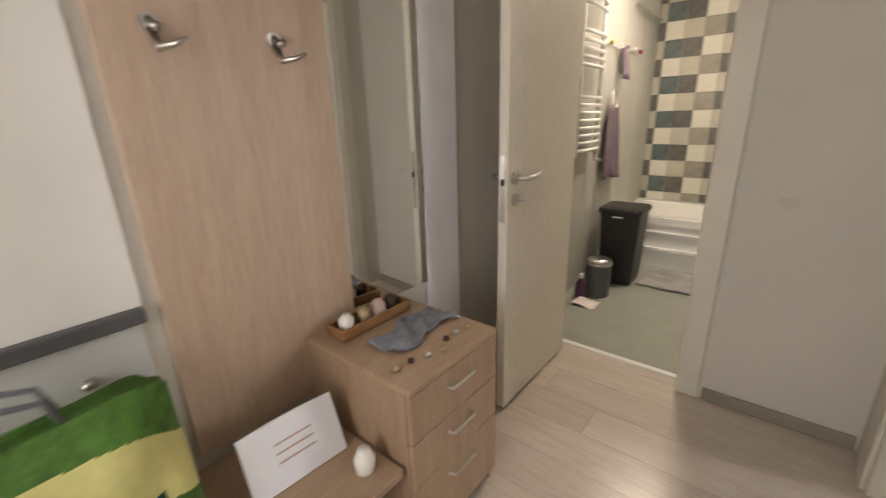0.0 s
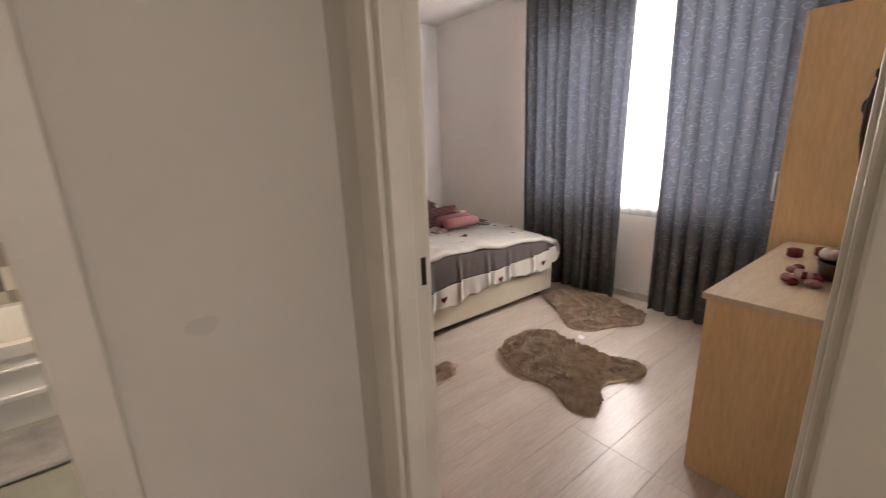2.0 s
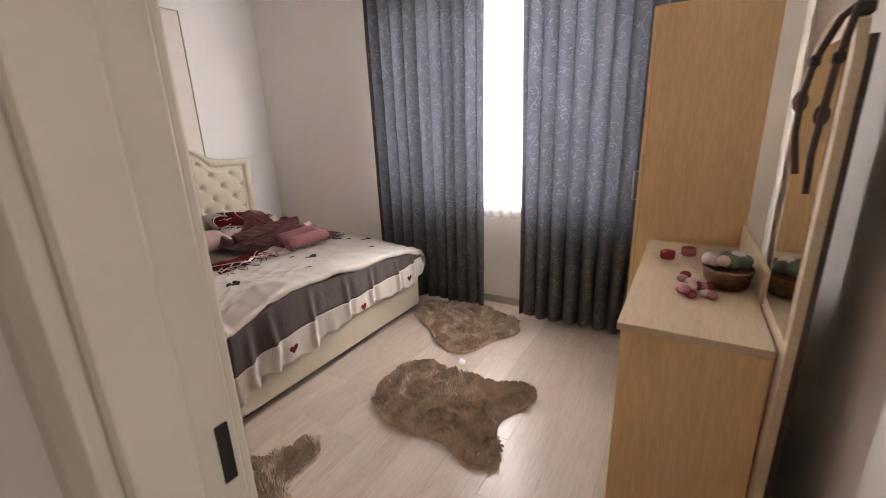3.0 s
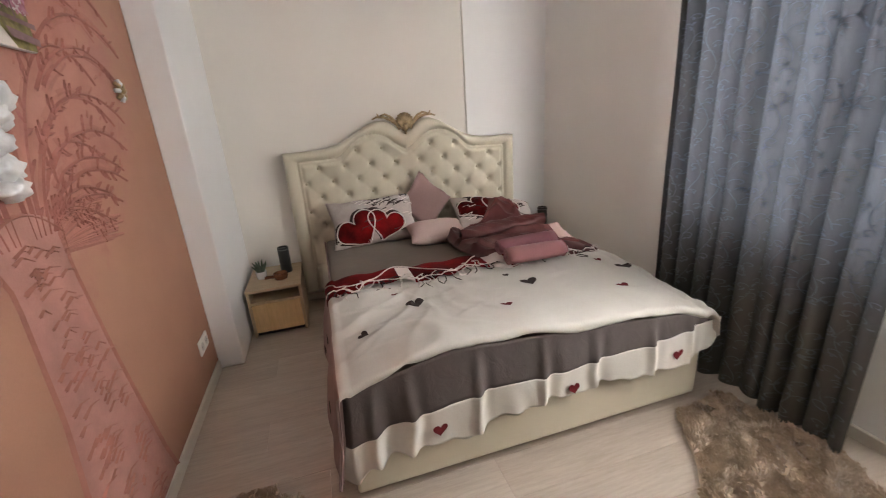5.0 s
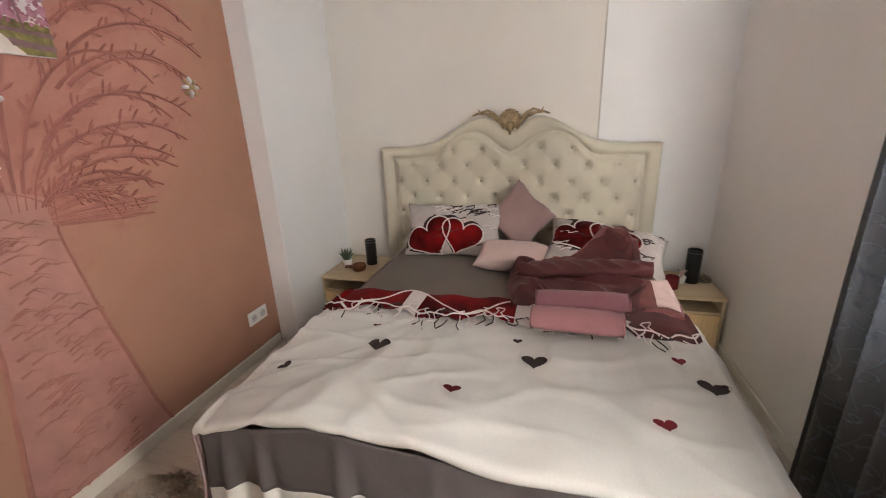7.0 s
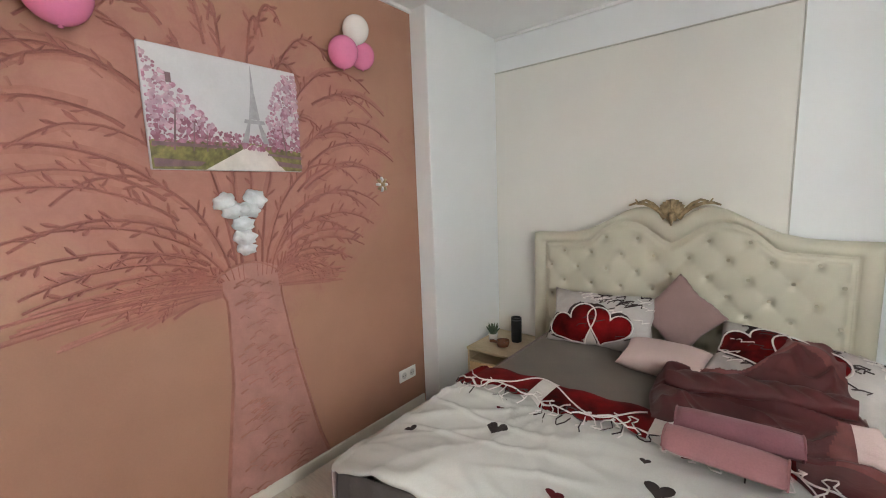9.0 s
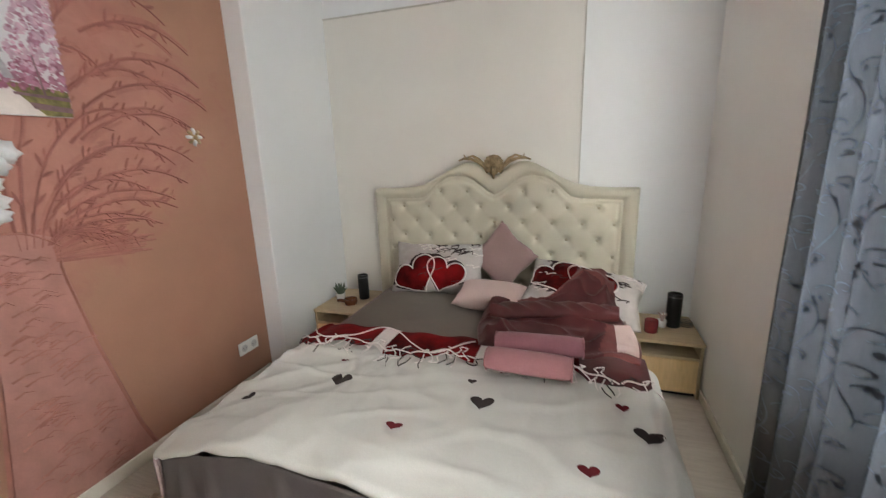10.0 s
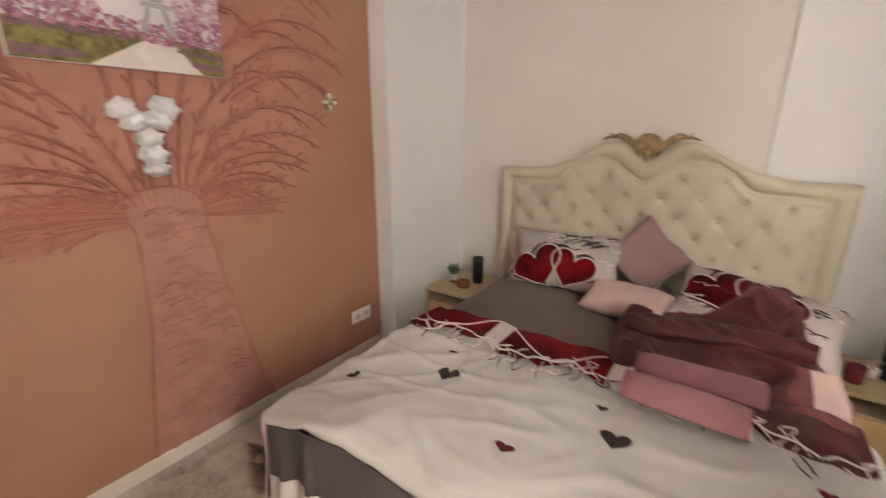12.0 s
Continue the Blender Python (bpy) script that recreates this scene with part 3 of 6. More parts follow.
# carved crest
crestp = part("carved_crest", tube([(XC, -0.05, 1.215), (XC, -0.06, 1.25), (XC, -0.055, 1.29)], 0.014, 8, None, lambda q: 0.4 + q), GOLD, bed, "antique gold carved wooden crest", True)
for k in range(-4, 5):
    a = k * 0.33
    part("petal", tube([(XC + 0.012 * math.sin(a), -0.035, 1.262 - 0.02), (XC + 0.04 * math.sin(a), -0.055, 1.285 + 0.012 * math.cos(a)), (XC + 0.062 * math.sin(a), -0.045, 1.30 + 0.065 * math.cos(a))], 0.011, 6, None, lambda s: 0.7 + 0.6 * s), GOLD, crestp, smooth=True)
for s in (-1, 1):
    part("scroll", tube([(XC + s * x, -0.04, z) for x, z in ((0.035, 1.255), (0.06, 1.292), (0.10, 1.322), (0.15, 1.342), (0.20, 1.345), (0.235, 1.332))], 0.013, 7, None, lambda q: 1.25 - 0.85 * q), GOLD, crestp, smooth=True)
    part("scroll", tube([(XC + s * x, -0.043, z) for x, z in ((0.06, 1.30), (0.10, 1.342), (0.14, 1.362), (0.175, 1.352), (0.165, 1.337))], 0.009, 6, None, lambda q: 1.1 - 0.5 * q), GOLD, crestp, smooth=True)
    for q in range(4):
        c = Vector((XC + s * (0.08 + 0.035 * q), -0.045, 1.318 + 0.010 * q))
        part("bud", tube([c, c + Vector((s * 0.012, -0.004, 0.022))], 0.007, 6, None, lambda t_: 1 - 0.6 * t_), GOLD, crestp)

mat_ = thing("mattress", "", "", (1.45, -1.0, 0.346))
part("body", box(0.70, 2.170, -1.80, -0.055, 0.346, 0.508, 0.035, 3), SHEET, mat_)
for zz in (0.372, 0.490):
    part("piping", tube([(0.697, -0.058, zz), (0.697, -1.77, zz), (0.73, -1.803, zz), (2.14, -1.803, zz), (2.173, -1.77, zz), (2.173, -0.058, zz)], 0.005, 6), MAUVE, mat_, smooth=True)
tagged(mat_, "thick mattress in a taupe fitted sheet on the bed", "mattress")

# duvet: a puffed white cover over the mattress; a taupe band and a white flounce hang at its foot
DX0, DX1, DY0, DY1 = 0.715, 2.185, -1.05, -1.932
PLEATS = [0.78, 0.90, 1.15, 1.41, 1.64, 1.90, 2.10]
PRINTED = [0.995, 1.542, 2.030]  # where the flounce's hearts sit


def lip(px):
    """Height of the cover's lower lip along the foot."""
    return lerp_list([(0.60, 0.460), (0.68, 0.488), (0.78, 0.520), (0.87, 0.548), (0.97, 0.568), (1.07, 0.579), (1.18, 0.578), (1.28, 0.570), (1.40, 0.557), (1.51, 0.547), (1.76, 0.530), (1.92, 0.522), (2.04, 0.505), (2.12, 0.480), (2.20, 0.458), (2.30, 0.440)], px) + 0.004 * math.sin(px * 19)


def band_foot(px):
    """Height of the seam between the taupe band and the flounce."""
    return lerp_list([(0.60, 0.270), (0.69, 0.292), (0.85, 0.346), (1.06, 0.376), (1.30, 0.388), (1.52, 0.383), (1.80, 0.400), (2.00, 0.410), (2.17, 0.432), (2.30, 0.425)], px)


def hem(px):
    """Height of the flounce's hem."""
    return lerp_list([(0.60, 0.085), (0.68, 0.120), (0.76, 0.175), (0.85, 0.212), (1.10, 0.205), (1.25, 0.235), (1.40, 0.262), (1.75, 0.262), (2.07, 0.245), (2.20, 0.275), (2.30, 0.330)], px) + 0.016 + 0.006 * math.sin(px * 27) + 0.004 * math.sin(px * 61 + 1)


def drape(px, py, lift=0.0):
    """A point of the cover: px and py run over it and past the mattress edges, down its sides and round its lip."""
    ox = px - DX1 if px > DX1 else (px - DX0 if px < DX0 else 0.0)
    oy = DY1 - py if py < DY1 else 0.0
    cx, cy = min(max(px, DX0), DX1), max(py, DY1)
    n1 = noise.noise((px * 3.1, py * 3.1, 0.3))
    n2 = noise.noise((px * 9 + 3 * py, py * 5 - 2 * px, 2.0))
    left = max(0.0, 1 - max(0.0, px - DX0) / 0.75)
    foot = min(1.0, max(0.0, (-1.42 - py) / 0.45))
    foot *= foot * (3 - 2 * foot)
    fan = math.atan2(py + 1.08, px - 1.25)  # pulled folds that fan out towards the corner
    pulled = min(1.0, max(0.0, (-1.12 - py) / 0.2))
    streak = (1 - abs(math.sin(fan * 13 + 2.2 * n1))) ** 2 * 0.016 * left * pulled
    crease = max(0.0, 1 - abs(noise.noise((px * 2.2 + py * 1.5, py * 5.5 - px * 1.2, 7.0))) * 5)
    ripple = max(0.0, 1 - abs(noise.noise((px * 4.0 - py * 1.2, py * 3.0 + px * 2.1, 3.0))) * 6)
    z = 0.535 + 0.011 * n1 + 0.004 * n2 + streak + (0.008 * crease + 0.006 * ripple) * pulled
    z += foot * (lip(min(max(px, 0.70), 2.16)) + 0.030 - 0.535)
    out_x = drop = 0.0
    if ox:
        R, r = (0.035 if ox < 0 else 0.06), abs(ox)
        if r < R * 1.57:
            out_x, drop = R * math.sin(r / R), R * (1 - math.cos(r / R))
        else:
            out_x, drop = R, R + (r - R * 1.57)
        hang = min(1.0, drop / 0.2)
        out_x += (0.010 * math.sin(py * 11 + 1) + 0.006 * math.sin(py * 23) + 0.012 * n1) * hang + lift
        out_x += 0.035 * foot * hang if ox > 0 else 0.055 * min(1.0, drop / 0.36)
        out_x = math.copysign(out_x, ox)
    else:
        z += lift
        z -= 0.010 * max(0.0, 1 - min(px - DX0, DX1 - px) / 0.08) ** 2
    out_y = 0.0
    if oy:
        R = 0.019
        a = min(2.7, oy / R)
        out_y, z = R * math.sin(a) + 0.006 * math.sin(px * 9) * min(1.0, a), z - R * (1 - math.cos(a))
    return Vector((cx + out_x, cy - out_y, z - drop))


def skirt(px, k, lift=0.0):
    """The cloth that hangs under the lip: k from 0 to 1 is the taupe band, from 1 to 2 the flounce."""
    wrap = max(0.0, 0.70 - px)
    top = lip(min(px, 2.16)) - 0.004 - 0.5 * max(0.0, px - 2.16)
    z = top + (band_foot(px) - top) * k if k <= 1 else band_foot(px) + (hem(px) - band_foot(px)) * (k - 1)
    pleat = sum(math.exp(-((px - c) / 0.020) ** 2) - 0.6 * math.exp(-((px - c - 0.042) / 0.024) ** 2) for c in PLEATS)
    full = min(1.0, 0.06 + 0.75 * k)
    calm = 1 - 0.85 * sum(math.exp(-((px - c) / 0.045) ** 2) for c in PRINTED)
    wave = (0.007 * math.sin(px * 14) + 0.003 * math.sin(px * 33 + 2) * calm + 0.020 * pleat * calm) * full
    wave += max(0.0, k - 1) * (0.005 * math.sin(px * 47 + 3 * math.sin(px * 9)) * calm + 0.006)
    right = max(0.0, px - 2.16)
    return Vector((max(px, 0.672 - 0.03 * max(0.0, k - 1)) + 0.02 * noise.noise((px * 5, k, 3)) * full, -1.944 - 0.010 * min(k, 1.0) - wave + 1.3 * wrap + 0.3 * right - lift, z))


LH, RH = 0.40, 0.15  # how far it hangs at its sides
us = np.concatenate([np.linspace(DX0 - LH, DX0, 30)[:-1], np.linspace(DX0, DX1, 120)[:-1], np.linspace(DX1, DX1 + RH, 16)])
vs_ = np.concatenate([np.linspace(DY0, DY1, 90)[:-1], np.linspace(DY1, DY1 - 0.051, 9)])
bm = bmesh.new()
gv = [[bm.verts.new(drape(float(u), float(v))) for v in vs_] for u in us]
for i in range(len(us) - 1):
    for j in range(len(vs_) - 1):
        f = bm.faces.new((gv[i][j], gv[i][j + 1], gv[i + 1][j + 1], gv[i + 1][j]))
        f.material_index = 1 if DX0 - (us[i] + us[i + 1]) / 2 > 0.045 else 0
duvet = thing("duvet", "white cotton duvet with hearts and taupe border over the bed", "duvet", (1.45, -1.5, 0.53))
sheet_ = part("cover", bm, [DUVET, MAUVE], duvet, smooth=True)
sol = sheet_.modifiers.new("thick", "SOLIDIFY")
sol.thickness, sol.offset = 0.012, (-1 if sum(p.normal.z for p in sheet_.data.polygons) > 0 else 1)
for nm, k0, k1, x1, mt, lb in (("band", 0.0, 1.0, 2.24, TAUPE, "taupe band at the foot"), ("flounce", 1.0, 2.0, 2.29, DUVET, "gathered white flounce")):
    b_ = part(nm, grid(260, 14, lambda u, v: skirt(0.63 + (x1 - 0.63) * u, k0 + (k1 - k0) * v)), mt, duvet, lb, True)
    b_.modifiers.new("thick", "SOLIDIFY").thickness = 0.003


def heart(place, w, material, turn=0.0, squash=1.0):
    """A printed heart of width w, laid on cloth by place(a, b)."""
    c, s = math.cos(turn), math.sin(turn)
    part("heart", patch(heart_outline(22, w), lambda a, b: place(c * a - s * b * squash, s * a + c * b * squash)), material, duvet)


for x, y, w, mt, tn in ((1.055, -1.458, 0.088, HEARTD, 0.1), (1.623, -1.457, 0.088, HEARTD, 0.0), (2.150, -1.488, 0.088, HEARTD, -0.15), (0.800, -1.665, 0.050, HEARTD, 0.9), (1.395, -1.690, 0.056, HEARTR, 0.1), (1.976, -1.690, 0.062, HEARTR, 0.1),
                        (0.986, -1.314, 0.036, HEARTR, 0.1), (1.558, -1.334, 0.036, HEARTD, 0.1), (2.087, -1.362, 0.046, HEARTR, 0.1)):
    heart(lambda a, b: drape(x + a, y + b, 0.0035), w, mt, tn)
for x, z in ((0.995, 0.292), (1.542, 0.308), (2.030, 0.326)):
    heart(lambda a, b: skirt(x + a, 1 + (band_foot(x) - z - b) / (band_foot(x) - hem(x)), 0.009), 0.054, HEARTR)
for y, d in ((-1.13, 0.34), (-1.46, 0.35), (-1.30, 0.20), (-1.70, 0.27)):
    heart(lambda a, b: drape(DX0 - d + b, y + a, 0.006), 0.06, HEARTD)

# folded-back border of the duvet: red hearts, white lace loops
fold = thing("duvet_border", "folded duvet border with red hearts and lace fringe", "bedding", (1.45, -1.08, 0.55))


def border_pos(x, y, lift=0.0):
    k = (y + 1.215) / 0.235
    p = drape(max(x, DX0 - 0.08), max(-1.9, y), 0.0)
    bulge = 0.022 * math.sqrt(max(0.0, 1 - (2 * k - 1) ** 4)) if 0 <= k <= 1 else 0
    p.z += bulge + 0.005 * math.sin(x * 30 + 4 * y) + lift
    return p


def border_line(x):
    return -1.205 + 0.022 * math.sin(x * 14 + 0.6) + 0.010 * math.sin(x * 37)


bm = bmesh.new()
xs = np.linspace(DX0 - 0.10, 2.20, 150)
rows_ = []
for x in xs:
    lo = border_line(float(x))
    rows_.append([bm.verts.new(border_pos(float(x), lo + (-0.985 - lo) * t)) for t in np.linspace(0, 1, 9)])
for i in range(len(xs) - 1):
    for j in range(8):
        f = bm.faces.new((rows_[i][j], rows_[i][j + 1], rows_[i + 1][j + 1], rows_[i + 1][j]))
        xm = xs[i]
        seg_ = math.sin(xm * 10.5 + 0.4) + 0.4 * math.sin(xm * 27)
        f.material_index = 2 if xm > 1.94 else (1 if seg_ < -0.85 else 0)
part("red_band", bm, [REDHEART, LACE, BURG], fold, smooth=True)
for k in range(17):
    x0 = 0.66 + k * 0.092
    lo = border_line(x0)
    pts = []
    for s in np.linspace(0, 1, 18):
        a = s * 2 * math.pi * (1.0 + 0.25 * (k % 3))
        pts.append(border_pos(x0 + 0.11 * s + 0.014 * math.sin(3 * a), lo + 0.045 * math.sin(a + k) * (0.5 + 0.5 * ((k * 7) % 3) / 2) + 0.01, 0.007))
    part("lace_loop", tube(pts, 0.0028, 5), LACE if k % 3 else BLACKLACE, fold, smooth=True)
rope = [border_pos(float(x), border_line(float(x)) + 0.03 * abs(math.sin(float(x) * 15)) + 0.006 * math.sin(float(x) * 60), 0.006) for x in np.linspace(0.655, 2.19, 160)]
part("lace_rope", tube(rope, 0.0036, 6), LACE, fold, smooth=True)
rope = [border_pos(float(x), -1.10 + 0.085 * math.sin(float(x) * 12.5 + 0.8), 0.006) for x in np.linspace(0.66, 1.50, 110)]
part("lace_rope", tube(rope, 0.0032, 6), LACE, fold, smooth=True)
rnd = random.Random(4)
for k in range(26):
    x0, lo = rnd.uniform(0.70, 2.18), 0
    y0 = border_line(x0) - rnd.uniform(0.0, 0.05)
    part("tassel", tube([border_pos(x0, y0 + 0.02, 0.004), border_pos(x0 + rnd.uniform(-0.02, 0.02), y0 - 0.02, 0.004), border_pos(x0 + rnd.uniform(-0.03, 0.03), y0 - 0.05, 0.003)], 0.0026, 5), BLACKLACE if k % 2 else LACE, fold)


def pillow_fn(w, h, t, sag=0.0):
    def fn(a, b, side):
        """a, b in -1..1; side 1 front, -1 back."""
        e = max(0.0, (1 - abs(a) ** 3.2) * (1 - abs(b) ** 3.2)) ** 0.55
        pinch = 1 - 0.10 * (1 - abs(a)) * abs(b) ** 6
        pinch2 = 1 - 0.10 * (1 - abs(b)) * abs(a) ** 6
        wr = 0.05 * math.sin(7 * a + 4 * b) * (1 - e)
        pinch *= 1 + 0.07 * noise.noise((a * 2.3, w * 7, h * 5)) * abs(b) + 0.012 * math.sin(23 * a) * abs(b) ** 5
        return Vector((a * w / 2 * pinch2, b * h / 2 * pinch, side * t / 2 * (e + wr * e)))
    return fn


def pillow(name, label, m, w, h, t, material, hearts=False, flange=False):
    fn = pillow_fn(w, h, t)
    ob = thing(name, label, "pillow", m.translation)
    bm = bmesh.new()
    n = 26
    sides = []
    for s in (1, -1):
        g = [[bm.verts.new(m @ fn(2 * i / n - 1, 2 * j / n - 1, s)) for j in range(n + 1)] for i in range(n + 1)]
        for i in range(n):
            for j in range(n):
                bm.faces.new((g[i][j], g[i + 1][j], g[i + 1][j + 1], g[i][j + 1]))
    bmesh.ops.remove_doubles(bm, verts=bm.verts, dist=0.0008)
    part("case", bm, material, ob, smooth=True)
    if hearts:
        for cx, cy, ww, tn in hearts:
            c, s = math.cos(tn), math.sin(tn)

            def lay(a, b, lift=0.004):
                x, y = cx + c * a - s * b, cy + s * a + c * b
                x, y = max(-0.97, min(0.97, 2 * x / w)), max(-0.97, min(0.97, 2 * y / h))
                p = fn(x, y, 1)
                return m @ (p + Vector((0, 0, lift)))
            # shifted dark print under the heart, coloured in as its shadow
            part("heart_shadow", patch([(a_ * 1.12 - 0.02, b_ * 1.1 + 0.012) for a_, b_ in heart_outline(30, ww)], lambda a, b: lay(a, b, 0.0022), 6), HEARTD, ob, "dark heart printed as the red heart's shadow", True)
            hp = part("heart", patch(heart_outline(30, ww), lay, 6), REDHEART, ob, "deep red printed heart", True)
            ring = [lay(a * 1.05, b * 1.05, 0.006) for a, b in heart_outline(40, ww)]
            part("lace_rope", tube(ring + ring[:2], 0.0042, 6), LACE, hp, smooth=True)
        rr = random.Random(len(name) + int(w * 100))
        for k in range(26):
            a0, b0 = rr.uniform(-0.9, 0.9), rr.choice([rr.uniform(0.45, 0.95), rr.uniform(-0.95, 0.95)])
            pts = [m @ (fn(max(-0.98, min(0.98, a0 + 0.05 * q + 0.06 * math.sin(q * 2.1 + k))), max(-0.98, min(0.98, b0 + 0.07 * math.cos(q * 1.7 + k))), 1) + Vector((0, 0, 0.003))) for q in range(6)]
            part("lace_squiggle", tube(pts, 0.0032, 4), BLACKLACE if k % 3 else LACE, ob)
    if flange:
        pts = [m @ Vector((w / 2 * a * 1.03, h / 2 * b * 1.03, 0)) for a, b in ((-1, -1), (0, -0.95), (1, -1), (0.95, 0), (1, 1), (0, 0.95), (-1, 1), (-0.95, 0), (-1, -1))]
        part("piping", tube(pts, 0.004, 5), material, ob)
    return ob


HEARTCASE = fabric("white_heart_pillowcase", (0.47, 0.43, 0.41), var=0.25)
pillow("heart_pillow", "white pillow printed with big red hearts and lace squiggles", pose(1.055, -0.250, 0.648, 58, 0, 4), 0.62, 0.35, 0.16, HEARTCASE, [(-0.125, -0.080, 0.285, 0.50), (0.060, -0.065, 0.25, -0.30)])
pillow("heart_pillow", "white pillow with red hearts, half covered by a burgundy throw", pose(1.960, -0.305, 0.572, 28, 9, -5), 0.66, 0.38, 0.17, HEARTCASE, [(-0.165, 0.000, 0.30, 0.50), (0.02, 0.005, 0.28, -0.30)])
pillow("velvet_cushion", "dusty rose cushion standing on its corner against the headboard", pose(1.46, -0.135, 0.715, 76, 42, 0), 0.33, 0.33, 0.10, DUSTY)
pillow("small_cushion", "pale blush cushion lying in front of the pillows", pose(1.445, -0.475, 0.574, 12, 0, -3), 0.395, 0.26, 0.125, BLUSH)

# burgundy throw over the pillow and the bed
def throw_fn(u, v):
    x = 1.465 + 0.700 * u + 0.03 * math.sin(7 * v + 2 * u)
    x += (0.27 - 0.05 * u) * max(0.0, 1 - v / 0.52) * (1 - u) ** 2   # its head end starts over the pillow
    y = -0.20 - 0.86 * v
    n1, n2 = noise.noise((u * 3.2, v * 3.0, 1.0)), noise.noise((u * 7, v * 8, 4))
    hump = 0.142 * math.exp(-(abs(u - 0.68) / 0.28) ** 3 - (abs(v - 0.10) / 0.24) ** 3)
    roll = 0.050 * math.exp(-((v - 0.52 - 0.08 * math.sin(3.5 * u) - 0.08 * n1) / 0.12) ** 2) * (1 - 0.5 * u) + 0.030 * math.exp(-((v - 0.82 + 0.08 * u + 0.06 * n2) / 0.09) ** 2)
    f1 = 0.026 * (1 - abs(math.sin(7 * v + 2.5 * u + 4 * n1))) ** 2 + 0.022 * (1 - abs(math.sin(5 * u - 6 * v + 3 * n1 + 1.0))) ** 2
    f1 += 0.009 * (1 - abs(math.sin(19 * v + 5 * u + 6 * n1))) ** 3
    rim = min(1, u / 0.06, (1 - u) / 0.05, (1 - v) / 0.05)
    x += 0.04 * noise.noise((0.5, v * 4, 5)) * (1 - u)
    y += 0.05 * noise.noise((u * 3, 1, 5)) * v
    return Vector((x, y, 0.552 + (hump + roll + f1 + 0.02 * n2 * n2) * max(0.12, rim)))


bm = grid(90, 110, throw_fn)
for k, f in enumerate(bm.faces):
    u, v = (k // 110) / 90, (k % 110) / 110
    # lighter mauve for the turned-out inside; the lit hump is in this colour too
    lit_inside = v < 0.30 + 0.10 * math.sin(5 * u + 1) + 0.10 * noise.noise((u * 5, v * 9, 6)) or (v > 0.62 and u > 0.78 + 0.12 * noise.noise((v * 8, u * 3, 2)))
    f.material_index = 1 if lit_inside else 0
robe = thing("robe", "crumpled burgundy satin robe, mauve inside and where lit, thrown over the bed", "robe", (1.85, -0.6, 0.552))
body_ = part("body", bm, [BURG, MAUVESATIN], robe, smooth=True)
sol = body_.modifiers.new("thick", "SOLIDIFY")
sol.thickness, sol.offset = 0.010, (-1 if sum(p.normal.z for p in body_.data.polygons) > 0 else 1)
bm = grid(14, 20, lambda u, v: throw_fn(0.855 + 0.13 * u, 0.73 + 0.22 * v) + Vector((0, 0, 0.004)))
part("lining", bm, BLUSH, robe, "pale lining turned outwards", True)


def sleeve_fn(u, v):
    """A flattened sleeve that lies across the front of the robe."""
    a, n_ = 2 * math.pi * v, noise.noise((u * 5, math.cos(2 * math.pi * v), math.sin(2 * math.pi * v)))
    wide = 0.085 * (1 - 0.35 * u) * min(1.0, 0.3 + 6 * u, 0.45 + 5 * (1 - u)) * (1 + 0.25 * n_)
    ridge = 0.008 * math.sin(40 * u + 5 * math.cos(a)) * max(0.0, math.sin(a))
    return Vector((1.515 + 0.60 * u, -0.78 + 0.06 * math.sin(2.6 * u) + wide * math.cos(a), 0.606 + 0.025 * u + 0.034 * (1 + 0.3 * n_) * math.sin(a) + ridge))


part("sleeve", grid(40, 22, sleeve_fn), BURG, robe, "loose burgundy sleeve", True)


def towel_roll(label, a, b, r, material):
    """A rolled towel from a to b, with its spiral showing at the ends."""
    A, B = Vector(a), Vector(b)
    d = (B - A).normalized()
    s = d.cross(Vector((0, 0, 1))).normalized()
    u = s.cross(d)
    ob = thing("rolled_towel", label, "towel", A, "rolled towels on the bed")
    bm = bmesh.new()
    prof = [(r * (1 - 0.055 * q / 6) * (1 + 0.02 * math.sin(3 * q)), 2 * math.pi * q / 40) for q in range(0, 41)]
    lines = []
    for k in range(9):
        c = A + (B - A) * (k / 8)
        puff = 1 - 0.10 * abs(k / 4 - 1) ** 6
        lines.append([bm.verts.new(c + puff * (rr * math.cos(t) * s * 1.12 + rr * 0.92 * math.sin(t) * u)) for rr, t in prof])
    for p, q in zip(lines, lines[1:]):
        for i in range(len(prof) - 1):
            bm.faces.new((p[i], p[i + 1], q[i + 1], q[i]))
    for ring, e in ((lines[0], A), (lines[-1], B)):
        c = bm.verts.new(e)
        for i in range(len(prof) - 1):
            bm.faces.new((ring[i], ring[i + 1], c))
    part("roll", bm, material, ob, smooth=True)
    for e, sg in ((A, -1), (B, 1)):
        pts = [e + sg * 0.002 * d + (r * 0.9 * (1 - k / 44)) * (math.cos(k * 0.5) * s * 1.1 + 0.92 * math.sin(k * 0.5) * u) for k in range(38)]
        part("spiral_edge", tube(pts, 0.004, 4), material, ob)


towel_roll("rolled rose pink terry towel lying on the duvet", (1.605, -1.262, 0.606), (1.918, -1.272, 0.606), 0.060, TOWEL)
towel_roll("rolled mauve terry towel lying on the bed", (1.615, -1.135, 0.618), (1.955, -1.115, 0.618), 0.056, TOWEL2)


